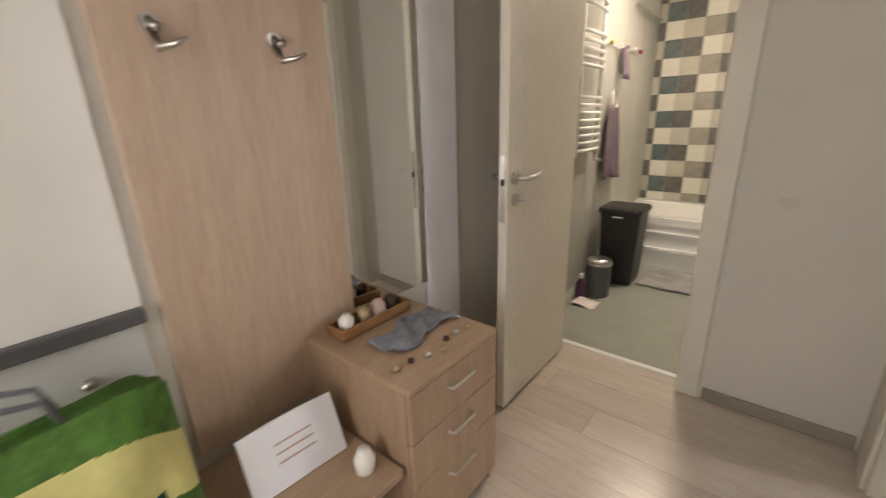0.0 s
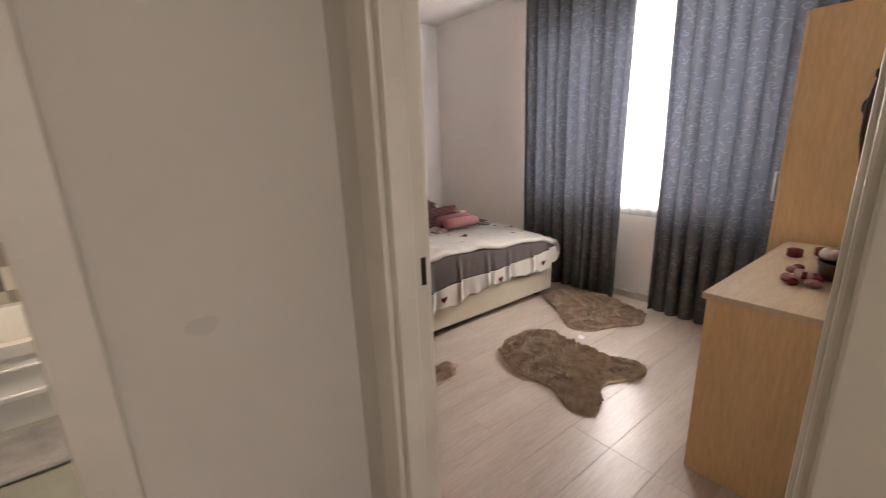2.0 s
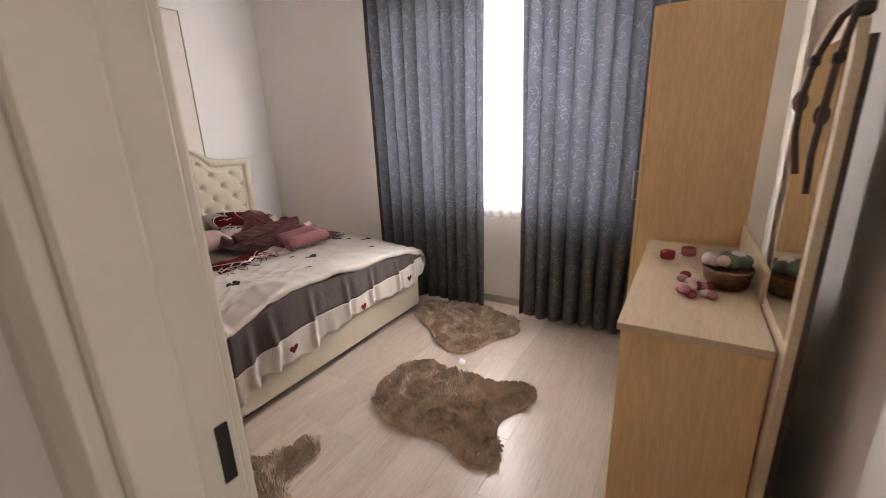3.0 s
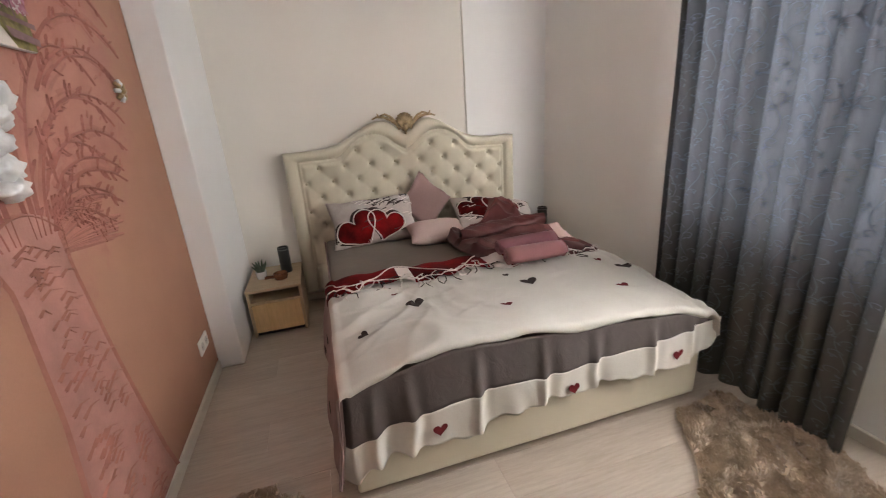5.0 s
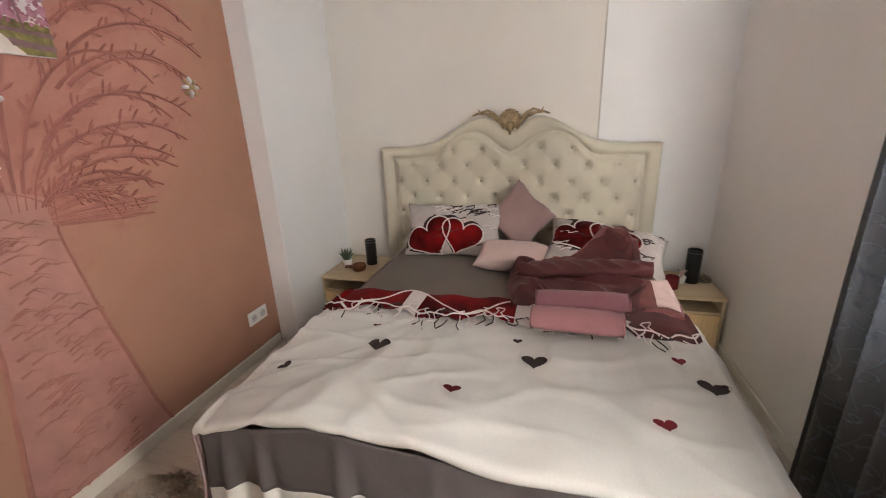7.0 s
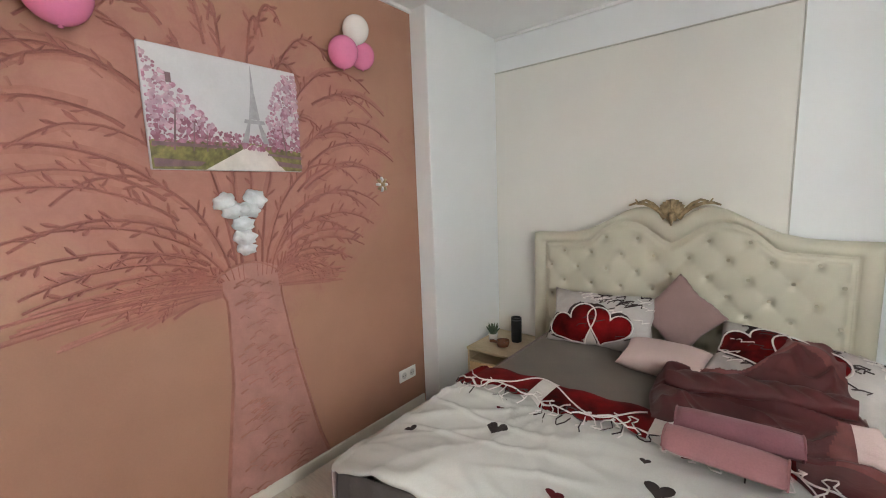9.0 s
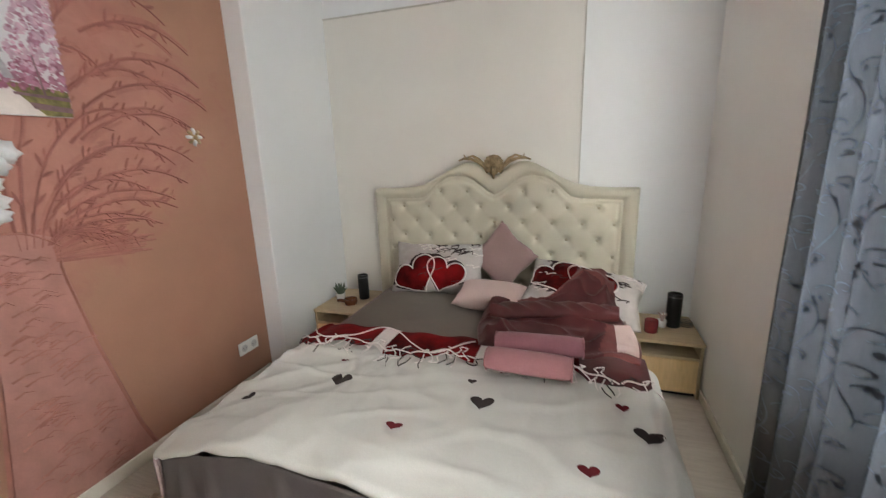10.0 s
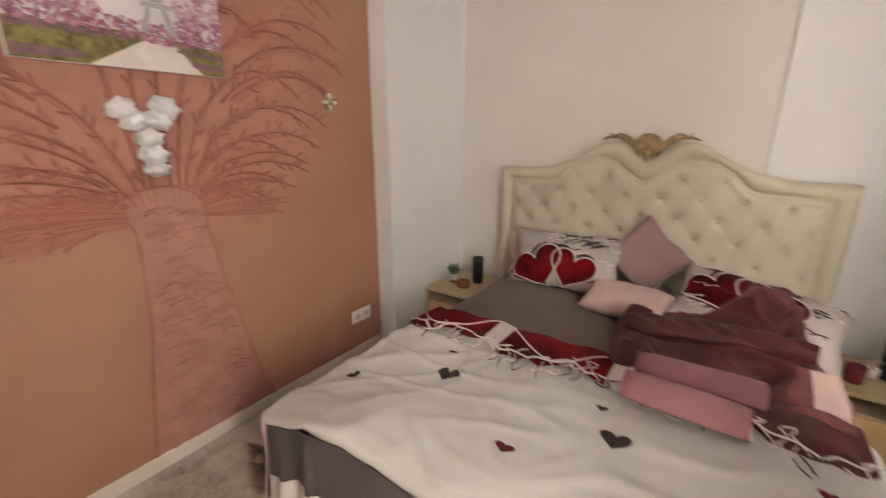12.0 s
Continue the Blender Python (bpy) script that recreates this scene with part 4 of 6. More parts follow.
def nightstand(label, x0, x1, yf, yb, side):
    zt = 0.336
    ob = thing("nightstand", label, "nightstand", ((x0 + x1) / 2, (yf + yb) / 2, 0), "nightstands beside the bed")
    part("top", box(x0 - 0.004, x1 + 0.004, yf - 0.006, yb, zt - 0.018, zt, 0.002), NSTAND, ob)
    for xa in (x0, x1 - 0.016):
        part("side_panel", box(xa, xa + 0.016, yf, yb, 0.0, zt - 0.018, 0.0015), NSTAND, ob)
    part("back_panel", box(x0 + 0.016, x1 - 0.016, yb - 0.012, yb - 0.004, 0.02, zt - 0.018), NSTAND, ob)
    part("shelf", box(x0 + 0.016, x1 - 0.016, yf + 0.004, yb - 0.012, 0.232, 0.246), NSTAND, ob)
    part("plinth", box(x0 + 0.016, x1 - 0.016, yf + 0.03, yf + 0.045, 0.0, 0.03), BLACK, ob)
    part("drawer_front", box(x0 + 0.018, x1 - 0.018, yf - 0.002, yf + 0.014, 0.032, 0.229, 0.002), OAK, ob, "honey oak drawer front")
    return ob


nightstand("pale oak nightstand with open slot, plant and speaker on top", 0.160, 0.500, -0.405, 0.055, 1)
nightstand("pale oak nightstand with open slot, red candle on top", 2.265, 2.598, -0.335, 0.060, 1)
NZ = 0.336


def cylinder_speaker(x, y, h, r, label):
    ob = thing("speaker", label, "speaker", (x, y, NZ), "speakers on the nightstands")
    part("body", turned([(r * 0.94, 0), (r, 0.004), (r, h - 0.006), (r * 0.96, h), (r * 0.8, h), (r * 0.78, h - 0.012)], (x, y, NZ), 28), BLACK, ob)
    part("rim", turned([(r * 1.01, h - 0.02), (r * 1.03, h - 0.016), (r * 1.01, h - 0.012)], (x, y, NZ), 28), DKGREY, ob)


cylinder_speaker(0.405, -0.12, 0.185, 0.038, "black cylinder speaker on the nightstand")
cylinder_speaker(2.478, -0.11, 0.205, 0.040, "black cylinder speaker on the nightstand")
pl = thing("potted_plant", "small green succulent in a white pot on the nightstand", "plant", (0.245, -0.19, NZ))
part("pot", turned([(0.024, 0), (0.031, 0.004), (0.036, 0.05), (0.036, 0.054), (0.031, 0.054), (0.030, 0.044)], (0.245, -0.19, NZ), 20), CERAM, pl, smooth=True)
rnd = random.Random(8)
for k in range(16):
    a, lean, ln = k * 2.4, rnd.uniform(0.25, 1.0), rnd.uniform(0.055, 0.09)
    d = Vector((math.cos(a) * lean, math.sin(a) * lean, 1)).normalized()
    b0 = Vector((0.245 + 0.012 * math.cos(a), -0.19 + 0.012 * math.sin(a), NZ + 0.044))
    part("leaf", tube([b0, b0 + d * ln * 0.5 + Vector((0, 0, 0.004)), b0 + d * ln * 0.85, b0 + d * ln], 0.0085, 6, None, lambda q: 1 - 0.93 * q ** 1.6), LEAF, pl, smooth=True)
bowl = thing("bowl", "amber brown glass bowl with a spout on the nightstand", "bowl", (0.375, -0.265, NZ))
part("body", turned([(0.022, 0), (0.040, 0.006), (0.047, 0.028), (0.045, 0.048), (0.040, 0.048), (0.040, 0.03), (0.03, 0.012)], (0.375, -0.265, NZ), 24), BROWNG, bowl, smooth=True)
part("spout", tube([(0.335, -0.27, NZ + 0.025), (0.30, -0.275, NZ + 0.03), (0.275, -0.275, NZ + 0.026)], 0.011, 8), BROWNG, bowl, smooth=True)
jar = thing("candle_jar", "dark red candle in a glass jar on the nightstand", "candle", (2.345, -0.225, NZ))
part("jar", turned([(0.033, 0), (0.037, 0.005), (0.037, 0.072), (0.033, 0.075), (0.032, 0.062)], (2.345, -0.225, NZ), 24), REDWAX, jar, smooth=True)
part("wick", tube([(2.345, -0.225, NZ + 0.06), (2.346, -0.225, NZ + 0.074)], 0.0012, 5), BLACK, jar)
cup = thing("cup", "small white ceramic cup with a dried flower", "cup", (2.415, -0.14, NZ))
part("cup_body", turned([(0.017, 0), (0.023, 0.004), (0.026, 0.045), (0.023, 0.045), (0.021, 0.01)], (2.415, -0.14, NZ), 20), CERAM, cup, smooth=True)
for k in range(5):
    part("flower", tube([(2.415, -0.14, NZ + 0.03), (2.415 + 0.012 * math.cos(k), -0.14 + 0.012 * math.sin(k), NZ + 0.07), (2.415 + 0.026 * math.cos(k * 1.3), -0.14 + 0.02 * math.sin(k * 1.3), NZ + 0.085)], 0.004, 5), BLUSH, cup)
ca = part("coiled_cable", tube([(2.552 + 0.032 * math.cos(k * 0.4) * (1 + 0.1 * math.sin(k)), -0.10 + 0.04 * math.sin(k * 0.4), NZ + 0.004 + 0.0007 * k) for k in range(46)], 0.0032, 5), DKGREY)
tagged(ca, "small coil of dark cable on the nightstand", "cable")

# ---- curtains ----


def curtain(name, label, y0, y1, x, folds, depth, z0, z1, material, gather=0.0, seed=0, scrolls=False):
    def fn(u, v):
        y = y0 + (y1 - y0) * u
        w = 1 - v
        ph = 1.5 + 2 * math.pi * folds * u + 1.3 * math.sin(6 * u + seed) + 0.5 * noise.noise((u * 4, v * 2, seed))
        amp = depth * (0.75 + 0.35 * w) * (0.75 + 0.9 * noise.noise((u * 6, 0, seed + 5)))
        return Vector((x - amp * math.sin(ph) + 0.01 * noise.noise((u * 3, v * 3, seed + 2)), y + 0.018 * math.cos(ph) + gather * w * (u - 0.5) * 0.2, z0 + (z1 - z0) * v))
    ob = thing(name, label, "curtain", (x, (y0 + y1) / 2, z0))
    part("cloth", grid(int(abs(y1 - y0) * 150), 40, fn), material, ob, smooth=True)
    if not scrolls:
        return ob
    length = abs(y1 - y0) * 1.35  # cloth is wider than the run of its folds
    rr = random.Random(seed)

    def lay(a, b):
        u, v = min(0.995, max(0.005, a / length)), min(0.995, max(0.005, b / (z1 - z0)))
        p = fn(u, v)
        t = (fn(min(1, u + 0.004), v) - fn(max(0, u - 0.004), v)).normalized()
        n_ = t.cross(Vector((0, 0, 1)))
        return p + (n_ if n_.x < 0 else -n_) * 0.0022

    bm = bmesh.new()

    def ribbon(pts, wide):
        """A tapered line of the print, through points on the cloth."""
        last, m = None, len(pts) - 1
        for q, (pa, pb) in enumerate(pts):
            na, nb = pts[min(q + 1, m)], pts[max(q - 1, 0)]
            run = math.hypot(na[0] - nb[0], na[1] - nb[1]) or 1
            w = wide * (0.25 + 0.75 * math.sin(math.pi * min(1.0, 0.12 + 0.88 * q / m)))
            ea, eb = -(na[1] - nb[1]) / run * w, (na[0] - nb[0]) / run * w
            row = (bm.verts.new(lay(pa + ea, pb + eb)), bm.verts.new(lay(pa - ea, pb - eb)))
            if last:
                bm.faces.new((last[0], row[0], row[1], last[1]))
            last = row

    for col in range(int(length / 0.074)):      # climbing stems with curled tendrils and leaves on both sides
        a0, b, phase = (col + 0.5) * 0.074, -0.06 * rr.random(), rr.uniform(0, 6)
        stem = lambda q: a0 + 0.017 * math.sin(q * 27 + phase)
        steps = [0.02 * q for q in range(int((z1 - z0) / 0.02))]
        for q0 in range(0, len(steps) - 12, 14):
            ribbon([(stem(q), q) for q in steps[q0:q0 + 12]], 0.0014)
        side = rr.choice((-1, 1))
        while b < z1 - z0:
            size = rr.uniform(0.011, 0.020)
            ca, cb, start = stem(b) + side * (size + 0.004), b + 0.02, (math.pi if side > 0 else 0.0)
            ribbon([(ca + size * (1 - 0.72 * q / 15) * math.cos(start - side * 5.2 * q / 15), cb + size * (1 - 0.72 * q / 15) * math.sin(start - side * 5.2 * q / 15)) for q in range(16)], 0.0018)
            for _ in range(2):
                ang, ln = rr.uniform(0, 6.28), rr.uniform(0.012, 0.021)
                la, lb = ca + rr.uniform(-1, 1) * size * 1.2, cb - rr.uniform(0.5, 1.5) * size
                ribbon([(la + ln * q / 6 * math.cos(ang + 0.15 * q), lb + ln * q / 6 * math.sin(ang + 0.15 * q)) for q in range(7)], rr.uniform(0.0024, 0.0038))
            b += rr.uniform(0.030, 0.048)
            side = -side
    tagged(part("scroll_print", bm, SCROLL, ob, "dark scrolling leaf pattern"), kind="stuff")
    return ob


curtain("curtain", "floor-length grey patterned curtain drawn beside the window", -1.365, -2.36, 2.465, 10, 0.05, 0.02, 2.50, CURTAIN, 0.15, 1, True)
curtain("curtain", "floor-length grey patterned curtain beside the wardrobe", -2.62, -3.55, 2.465, 10, 0.05, 0.02, 2.50, CURTAIN, 0.1, 7, True)
curtain("sheer_curtain", "thin white voile curtain over the window", -1.34, -3.45, 2.580, 26, 0.014, 0.70, 2.50, SHEER, 0, 3)
rail = thing("curtain_rail", "white double curtain rail under the ceiling", "curtain rail", (2.54, -2.45, 2.5))
part("rail", box(2.475, 2.60, -3.85, -1.15, 2.502, 2.535, 0.004), PVC, rail)
part("bracket", box(2.50, 2.58, -2.6, -2.5, 2.535, H), PVC, rail)

# ---- fur rugs ----
RUG2 = [(2.08, -1.98), (2.22, -1.93), (2.36, -1.95), (2.43, -2.15), (2.46, -2.32), (2.40, -2.48), (2.34, -2.65), (2.18, -2.73), (2.0, -2.63), (1.82, -2.56), (1.76, -2.44), (1.82, -2.32), (1.93, -2.20)]


def fur_rug(label, outline, height, seed, count):
    """A hide with an uneven outline: a thin pad and many short strands."""
    rr = random.Random(seed)
    cx, cy = sum(p[0] for p in outline) / len(outline), sum(p[1] for p in outline) / len(outline)
    pts = []
    for i in range(len(outline)):  # smooth closed curve through the outline
        p0, p1, p2, p3 = (Vector(outline[(i + k) % len(outline)]) for k in (-1, 0, 1, 2))
        for s in range(8):
            t = s / 8
            pts.append(0.5 * (2 * p1 + (p2 - p0) * t + (2 * p0 - 5 * p1 + 4 * p2 - p3) * t * t + (3 * p1 - p0 - 3 * p2 + p3) * t ** 3))
    ob = thing("fur_rug", label, "rug", (cx, cy, 0), "fur rugs on the floor")
    pad = bmesh.new()
    lo = [pad.verts.new((p.x, p.y, 0.001)) for p in pts]
    hi = [pad.verts.new((cx + (p.x - cx) * 0.985, cy + (p.y - cy) * 0.985, height * 0.4)) for p in pts]
    n = len(pts)
    for i in range(n):
        pad.faces.new((lo[i], lo[(i + 1) % n], hi[(i + 1) % n], hi[i]))
    pad.faces.new(hi)
    part("hide", pad, FUR, ob)

    def inside(x, y):
        odd = False
        for i in range(n):
            a, b = pts[i], pts[(i + 1) % n]
            if (a.y > y) != (b.y > y) and x < (b.x - a.x) * (y - a.y) / (b.y - a.y) + a.x:
                odd = not odd
        return odd
    x0, x1, y0, y1 = min(p.x for p in pts), max(p.x for p in pts), min(p.y for p in pts), max(p.y for p in pts)
    verts, faces = [], []
    while len(faces) < count:
        x, y = rr.uniform(x0, x1), rr.uniform(y0, y1)
        if not inside(x, y):
            continue
        d = 2.2 * noise.noise((x * 7, y * 7, seed)) * math.pi + rr.uniform(-0.5, 0.5)
        ln, wd = rr.uniform(0.016, 0.032), 0.0026
        ex_, ey_ = math.cos(d) * ln, math.sin(d) * ln
        z = height * 0.35
        k = len(verts)
        verts += [(x - cx - wd * math.sin(d), y - cy + wd * math.cos(d), z), (x - cx + wd * math.sin(d), y - cy - wd * math.cos(d), z),
                  (x - cx + ex_ * 0.6, y - cy + ey_ * 0.6, height * rr.uniform(0.8, 1.2)), (x - cx + ex_, y - cy + ey_, height * rr.uniform(0.5, 1.0))]
        faces += [(k, k + 1, k + 2), (k + 1, k + 3, k + 2)]
    me = bpy.data.meshes.new("fur")
    me.from_pydata(verts, [], faces)
    me.materials.append(FUR)
    f = new("fur", me)
    f.parent = ob
    tagged(f, kind="stuff")


fur_rug("taupe fur hide rug on the pale laminate floor", [(1.15, -2.34), (1.36, -2.26), (1.58, -2.36), (1.58, -2.63), (1.57, -2.84), (1.65, -3.00), (1.55, -3.06), (1.33, -2.97), (1.20, -3.00), (1.08, -3.06), (1.0, -2.96), (1.07, -2.79), (1.05, -2.56)], 0.035, 3, 16000)
fur_rug("taupe fur hide rug between bed foot and curtains", RUG2, 0.035, 5, 14000)
fur_rug("taupe fur hide rug between bed and pink wall", [(0.16, -1.78), (0.34, -1.72), (0.50, -1.86), (0.52, -2.05), (0.66, -2.20), (0.79, -2.24), (0.77, -2.36), (0.60, -2.38), (0.48, -2.48), (0.40, -2.60), (0.30, -2.55), (0.28, -2.36), (0.15, -2.22), (0.10, -1.98)], 0.035, 9, 14000)

# ---- pink wall: tree relief, picture, bow, balloons ----
tree = thing("tree_relief", "large rose stucco tree relief on the pink wall", "wall relief", (0, -1.85, 1.1))


def stroke(bm, pts, w0, w1, h):
    """A raised stroke on the wall through (y, z) points."""
    rows = []
    n = len(pts)
    for i, p in enumerate(pts):
        a, b = pts[max(0, i - 1)], pts[min(n - 1, i + 1)]
        dy, dz = b[0] - a[0], b[1] - a[1]
        L = math.hypot(dy, dz) or 1
        w = (w0 + (w1 - w0) * i / (n - 1)) / 2
        ny, nz = -dz / L * w, dy / L * w
        rows.append([bm.verts.new((0.0005, p[0] + ny, p[1] + nz)), bm.verts.new((h * (1 - 0.4 * i / n), p[0], p[1])), bm.verts.new((0.0005, p[0] - ny, p[1] - nz))])
    for r, s in zip(rows, rows[1:]):
        bm.faces.new((r[0], s[0], s[1], r[1])); bm.faces.new((r[1], s[1], s[2], r[2]))


def bez(a, c, b, n):
    return [((1 - t) ** 2 * a[0] + 2 * t * (1 - t) * c[0] + t * t * b[0], (1 - t) ** 2 * a[1] + 2 * t * (1 - t) * c[1] + t * t * b[1]) for t in (k / n for k in range(n + 1))]


def trunk_edge(v, s):
    z = 0.03 + 1.09 * v
    return (lerp_list([(0.03, -2.05), (0.2, -2.03), (0.65, -1.967), (1.0, -1.955), (1.12, -2.0)], z) if s < 0 else lerp_list([(0.03, -1.498), (0.2, -1.555), (0.65, -1.65), (1.0, -1.705), (1.12, -1.69)], z)), z


bm = grid(12, 30, lambda u, v: Vector((0.0006 + 0.006 * math.sqrt(max(0, 1 - (2 * u - 1) ** 2)), trunk_edge(v, -1)[0] * (1 - u) + trunk_edge(v, 1)[0] * u, trunk_edge(v, -1)[1] + 0.05 * math.sin(math.pi * u) * v ** 6)))
trunk = part("trunk", bm, TRUNKP, tree, smooth=True)
bm = bmesh.new()
rnd = random.Random(12)
for s in (-1, 1):
    stroke(bm, [trunk_edge(k / 20, s) for k in range(21)], 0.022, 0.012, 0.011)
stroke(bm, bez((-2.02, 1.10), (-1.84, 1.24), (-1.69, 1.09), 10), 0.016, 0.016, 0.012)
for k in range(120):
    v = rnd.uniform(0.02, 0.97)
    a, b = trunk_edge(v, -1), trunk_edge(v, 1)
    q, L = rnd.uniform(0.08, 0.75), rnd.uniform(0.04, 0.10)
    y, z = a[0] + (b[0] - a[0]) * q, a[1]
    stroke(bm, [(y, z), (y + L * 0.5, z + 0.012), (y + L, z + rnd.uniform(-0.012, 0.004))], rnd.uniform(0.009, 0.018), 0.006, 0.013)
part("bark", bm, WASH, trunk)
RIGHT = [(0, (-1.46, 1.02)), (0.12, (-1.30, 1.06)), (0.25, (-1.16, 1.18)), (0.38, (-1.04, 1.36)), (0.5, (-0.93, 1.54)), (0.6, (-0.89, 1.72)), (0.7, (-0.93, 1.88)), (0.8, (-1.08, 2.04)), (0.9, (-1.40, 2.22)), (1, (-1.70, 2.26))]
LEFT = [(0, (-2.22, 1.00)), (0.12, (-2.42, 1.04)), (0.25, (-2.60, 1.12)), (0.38, (-2.72, 1.26)), (0.5, (-2.78, 1.44)), (0.6, (-2.77, 1.62)), (0.7, (-2.70, 1.82)), (0.8, (-2.52, 2.02)), (0.9, (-2.22, 2.18)), (1, (-1.92, 2.26))]


def cubic(p0, p1, p2, p3, n):
    out = []
    for k in range(n + 1):
        t = k / n
        w = ((1 - t) ** 3, 3 * t * (1 - t) ** 2, 3 * t * t * (1 - t), t ** 3)
        out.append(tuple(sum(w[i] * p[c] for i, p in enumerate((p0, p1, p2, p3))) for c in (0, 1)))
    return out


def twig(bm, pts, i, length, wide):
    """A leaf-like dab that leaves a branch forwards, to either side."""
    p, p2 = pts[i], pts[i + 1]
    ang = math.atan2(p2[1] - p[1], p2[0] - p[0]) + rnd.choice((-1, 1)) * rnd.uniform(0.45, 0.95)
    c, s_ = math.cos(ang), math.sin(ang)
    at = [(p[0] + q * length * c, p[1] + q * length * s_ + 0.006 * q * q) for q in (0.0, 0.3, 0.7, 1.0)]
    stroke(bm, at[:3], wide * 0.45, wide, 0.007)
    stroke(bm, at[2:], wide, 0.003, 0.006)


for s, ends in ((1, RIGHT), (-1, LEFT)):
    foot = (-1.705 if s > 0 else -1.985, 1.10)
    for k in range(26):  # long arcs that rise from the trunk, level out and droop at their tips
        q = min(1.0, max(0.0, (k + rnd.uniform(-0.3, 0.3)) / 25))
        ey = lerp_list([(a, e[0]) for a, e in ends], q)
        ez = lerp_list([(a, e[1]) for a, e in ends], q)
        inner = (1.0, 0.93, 1.0, 0.66, 0.97, 0.8)[k % 6]
        root = foot[0] - s * 0.11 * q
        ey, ez = root + (ey - root) * inner, 1.10 + (ez - 1.10) * inner
        span, high = max(0.12, abs(ey - root)), max(0.0, ez - 1.10)
        droop = 0.03 + 0.16 * min(1.0, high / 0.35)
        pts = cubic((root, foot[1]), (root + s * span * 0.10, foot[1] + high * 0.80 + 0.06), (ey - s * span * 0.42, ez + droop + 0.07), (ey, ez), 30)
        cut = 0 if k % 5 == 0 or q < 0.15 else int(30 * min(0.58, 0.22 + 0.5 * high) * rnd.uniform(0.75, 1.1))
        pts = [(y + 0.004 * noise.noise((y * 14, z * 14, k)), z + 0.005 * noise.noise((y * 11, z * 11, k + 9))) for y, z in pts[cut:]]
        bm = bmesh.new()
        stroke(bm, pts, rnd.uniform(0.013, 0.018), 0.010, 0.008)
        i = rnd.randint(1, 3)
        while i < len(pts) - 2:
            twig(bm, pts, i, rnd.uniform(0.028, 0.060), rnd.uniform(0.010, 0.018))
            i += rnd.randint(1, 3)
        part("branch", bm, ROSE, tree)
        for _ in range(2):  # broad, dry wash strokes beside the branch
            off_, bm = rnd.uniform(-0.022, 0.022), bmesh.new()
            a_ = rnd.randint(0, max(0, len(pts) // 2))
            run = [(y, z + off_) for y, z in pts[a_:a_ + rnd.randint(7, 14)]]
            if len(run) > 3:
                stroke(bm, run, rnd.uniform(0.022, 0.040), 0.012, 0.0035)
                part("wash_stroke", bm, WASH, tree)
    reach = 0.40 if s > 0 else 0.72
    for k in range(30):  # dense brush strokes at the trunk's shoulder
        L, d = rnd.uniform(0.25, 1.0) * reach, rnd.uniform(-0.10, 0.05)
        bm = bmesh.new()
        stroke(bm, bez((foot[0] - s * 0.01, 1.07 + d * 0.3), (foot[0] + s * L * 0.5, 1.115 + d), (foot[0] + s * L, 1.055 + d + (0.04 if s > 0 else 0.0)), 10), rnd.uniform(0.018, 0.032), 0.012, 0.006)
        part("branch", bm, (WASH, ROSE, WASH)[k % 3], tree)
bm = bmesh.new()
for k in range(60):  # loose dabs between the branches
    s = rnd.choice((-1, 1))
    y, z = -1.84 + s * rnd.uniform(0.2, 0.72), rnd.uniform(1.2, 2.0)
    ang, L = math.pi / 2 - s * rnd.uniform(0.3, 1.2), rnd.uniform(0.02, 0.05)
    stroke(bm, [(y, z), (y + 0.5 * L * math.cos(ang), z + 0.5 * L * math.sin(ang)), (y + L * math.cos(ang), z + L * math.sin(ang))], 0.006, 0.012, 0.004)
tagged(part("loose_dab", bm, WASH, tree), kind="stuff")

# picture on canvas
pic = thing("canvas_picture", "canvas print of an iron tower among pink blossom trees", "picture", (0.015, -1.87, 1.80))
PY0, PY1, PZ0, PZ1 = -2.185, -1.557, 1.575, 2.036
part("canvas", box(0.012, 0.030, PY0, PY1, PZ0, PZ1, 0.003), plain("picture_sky", (0.66, 0.63, 0.64), 0.6, var=0.1, scale=4), pic)


def flat(name, polys, material, x):
    bm = bmesh.new()
    for k, poly in enumerate(polys):
        bm.faces.new([bm.verts.new((x + 0.00001 * k, PY0 + (PY1 - PY0) * a, PZ0 + (PZ1 - PZ0) * b)) for a, b in poly])
    return part(name, bm, material, pic)


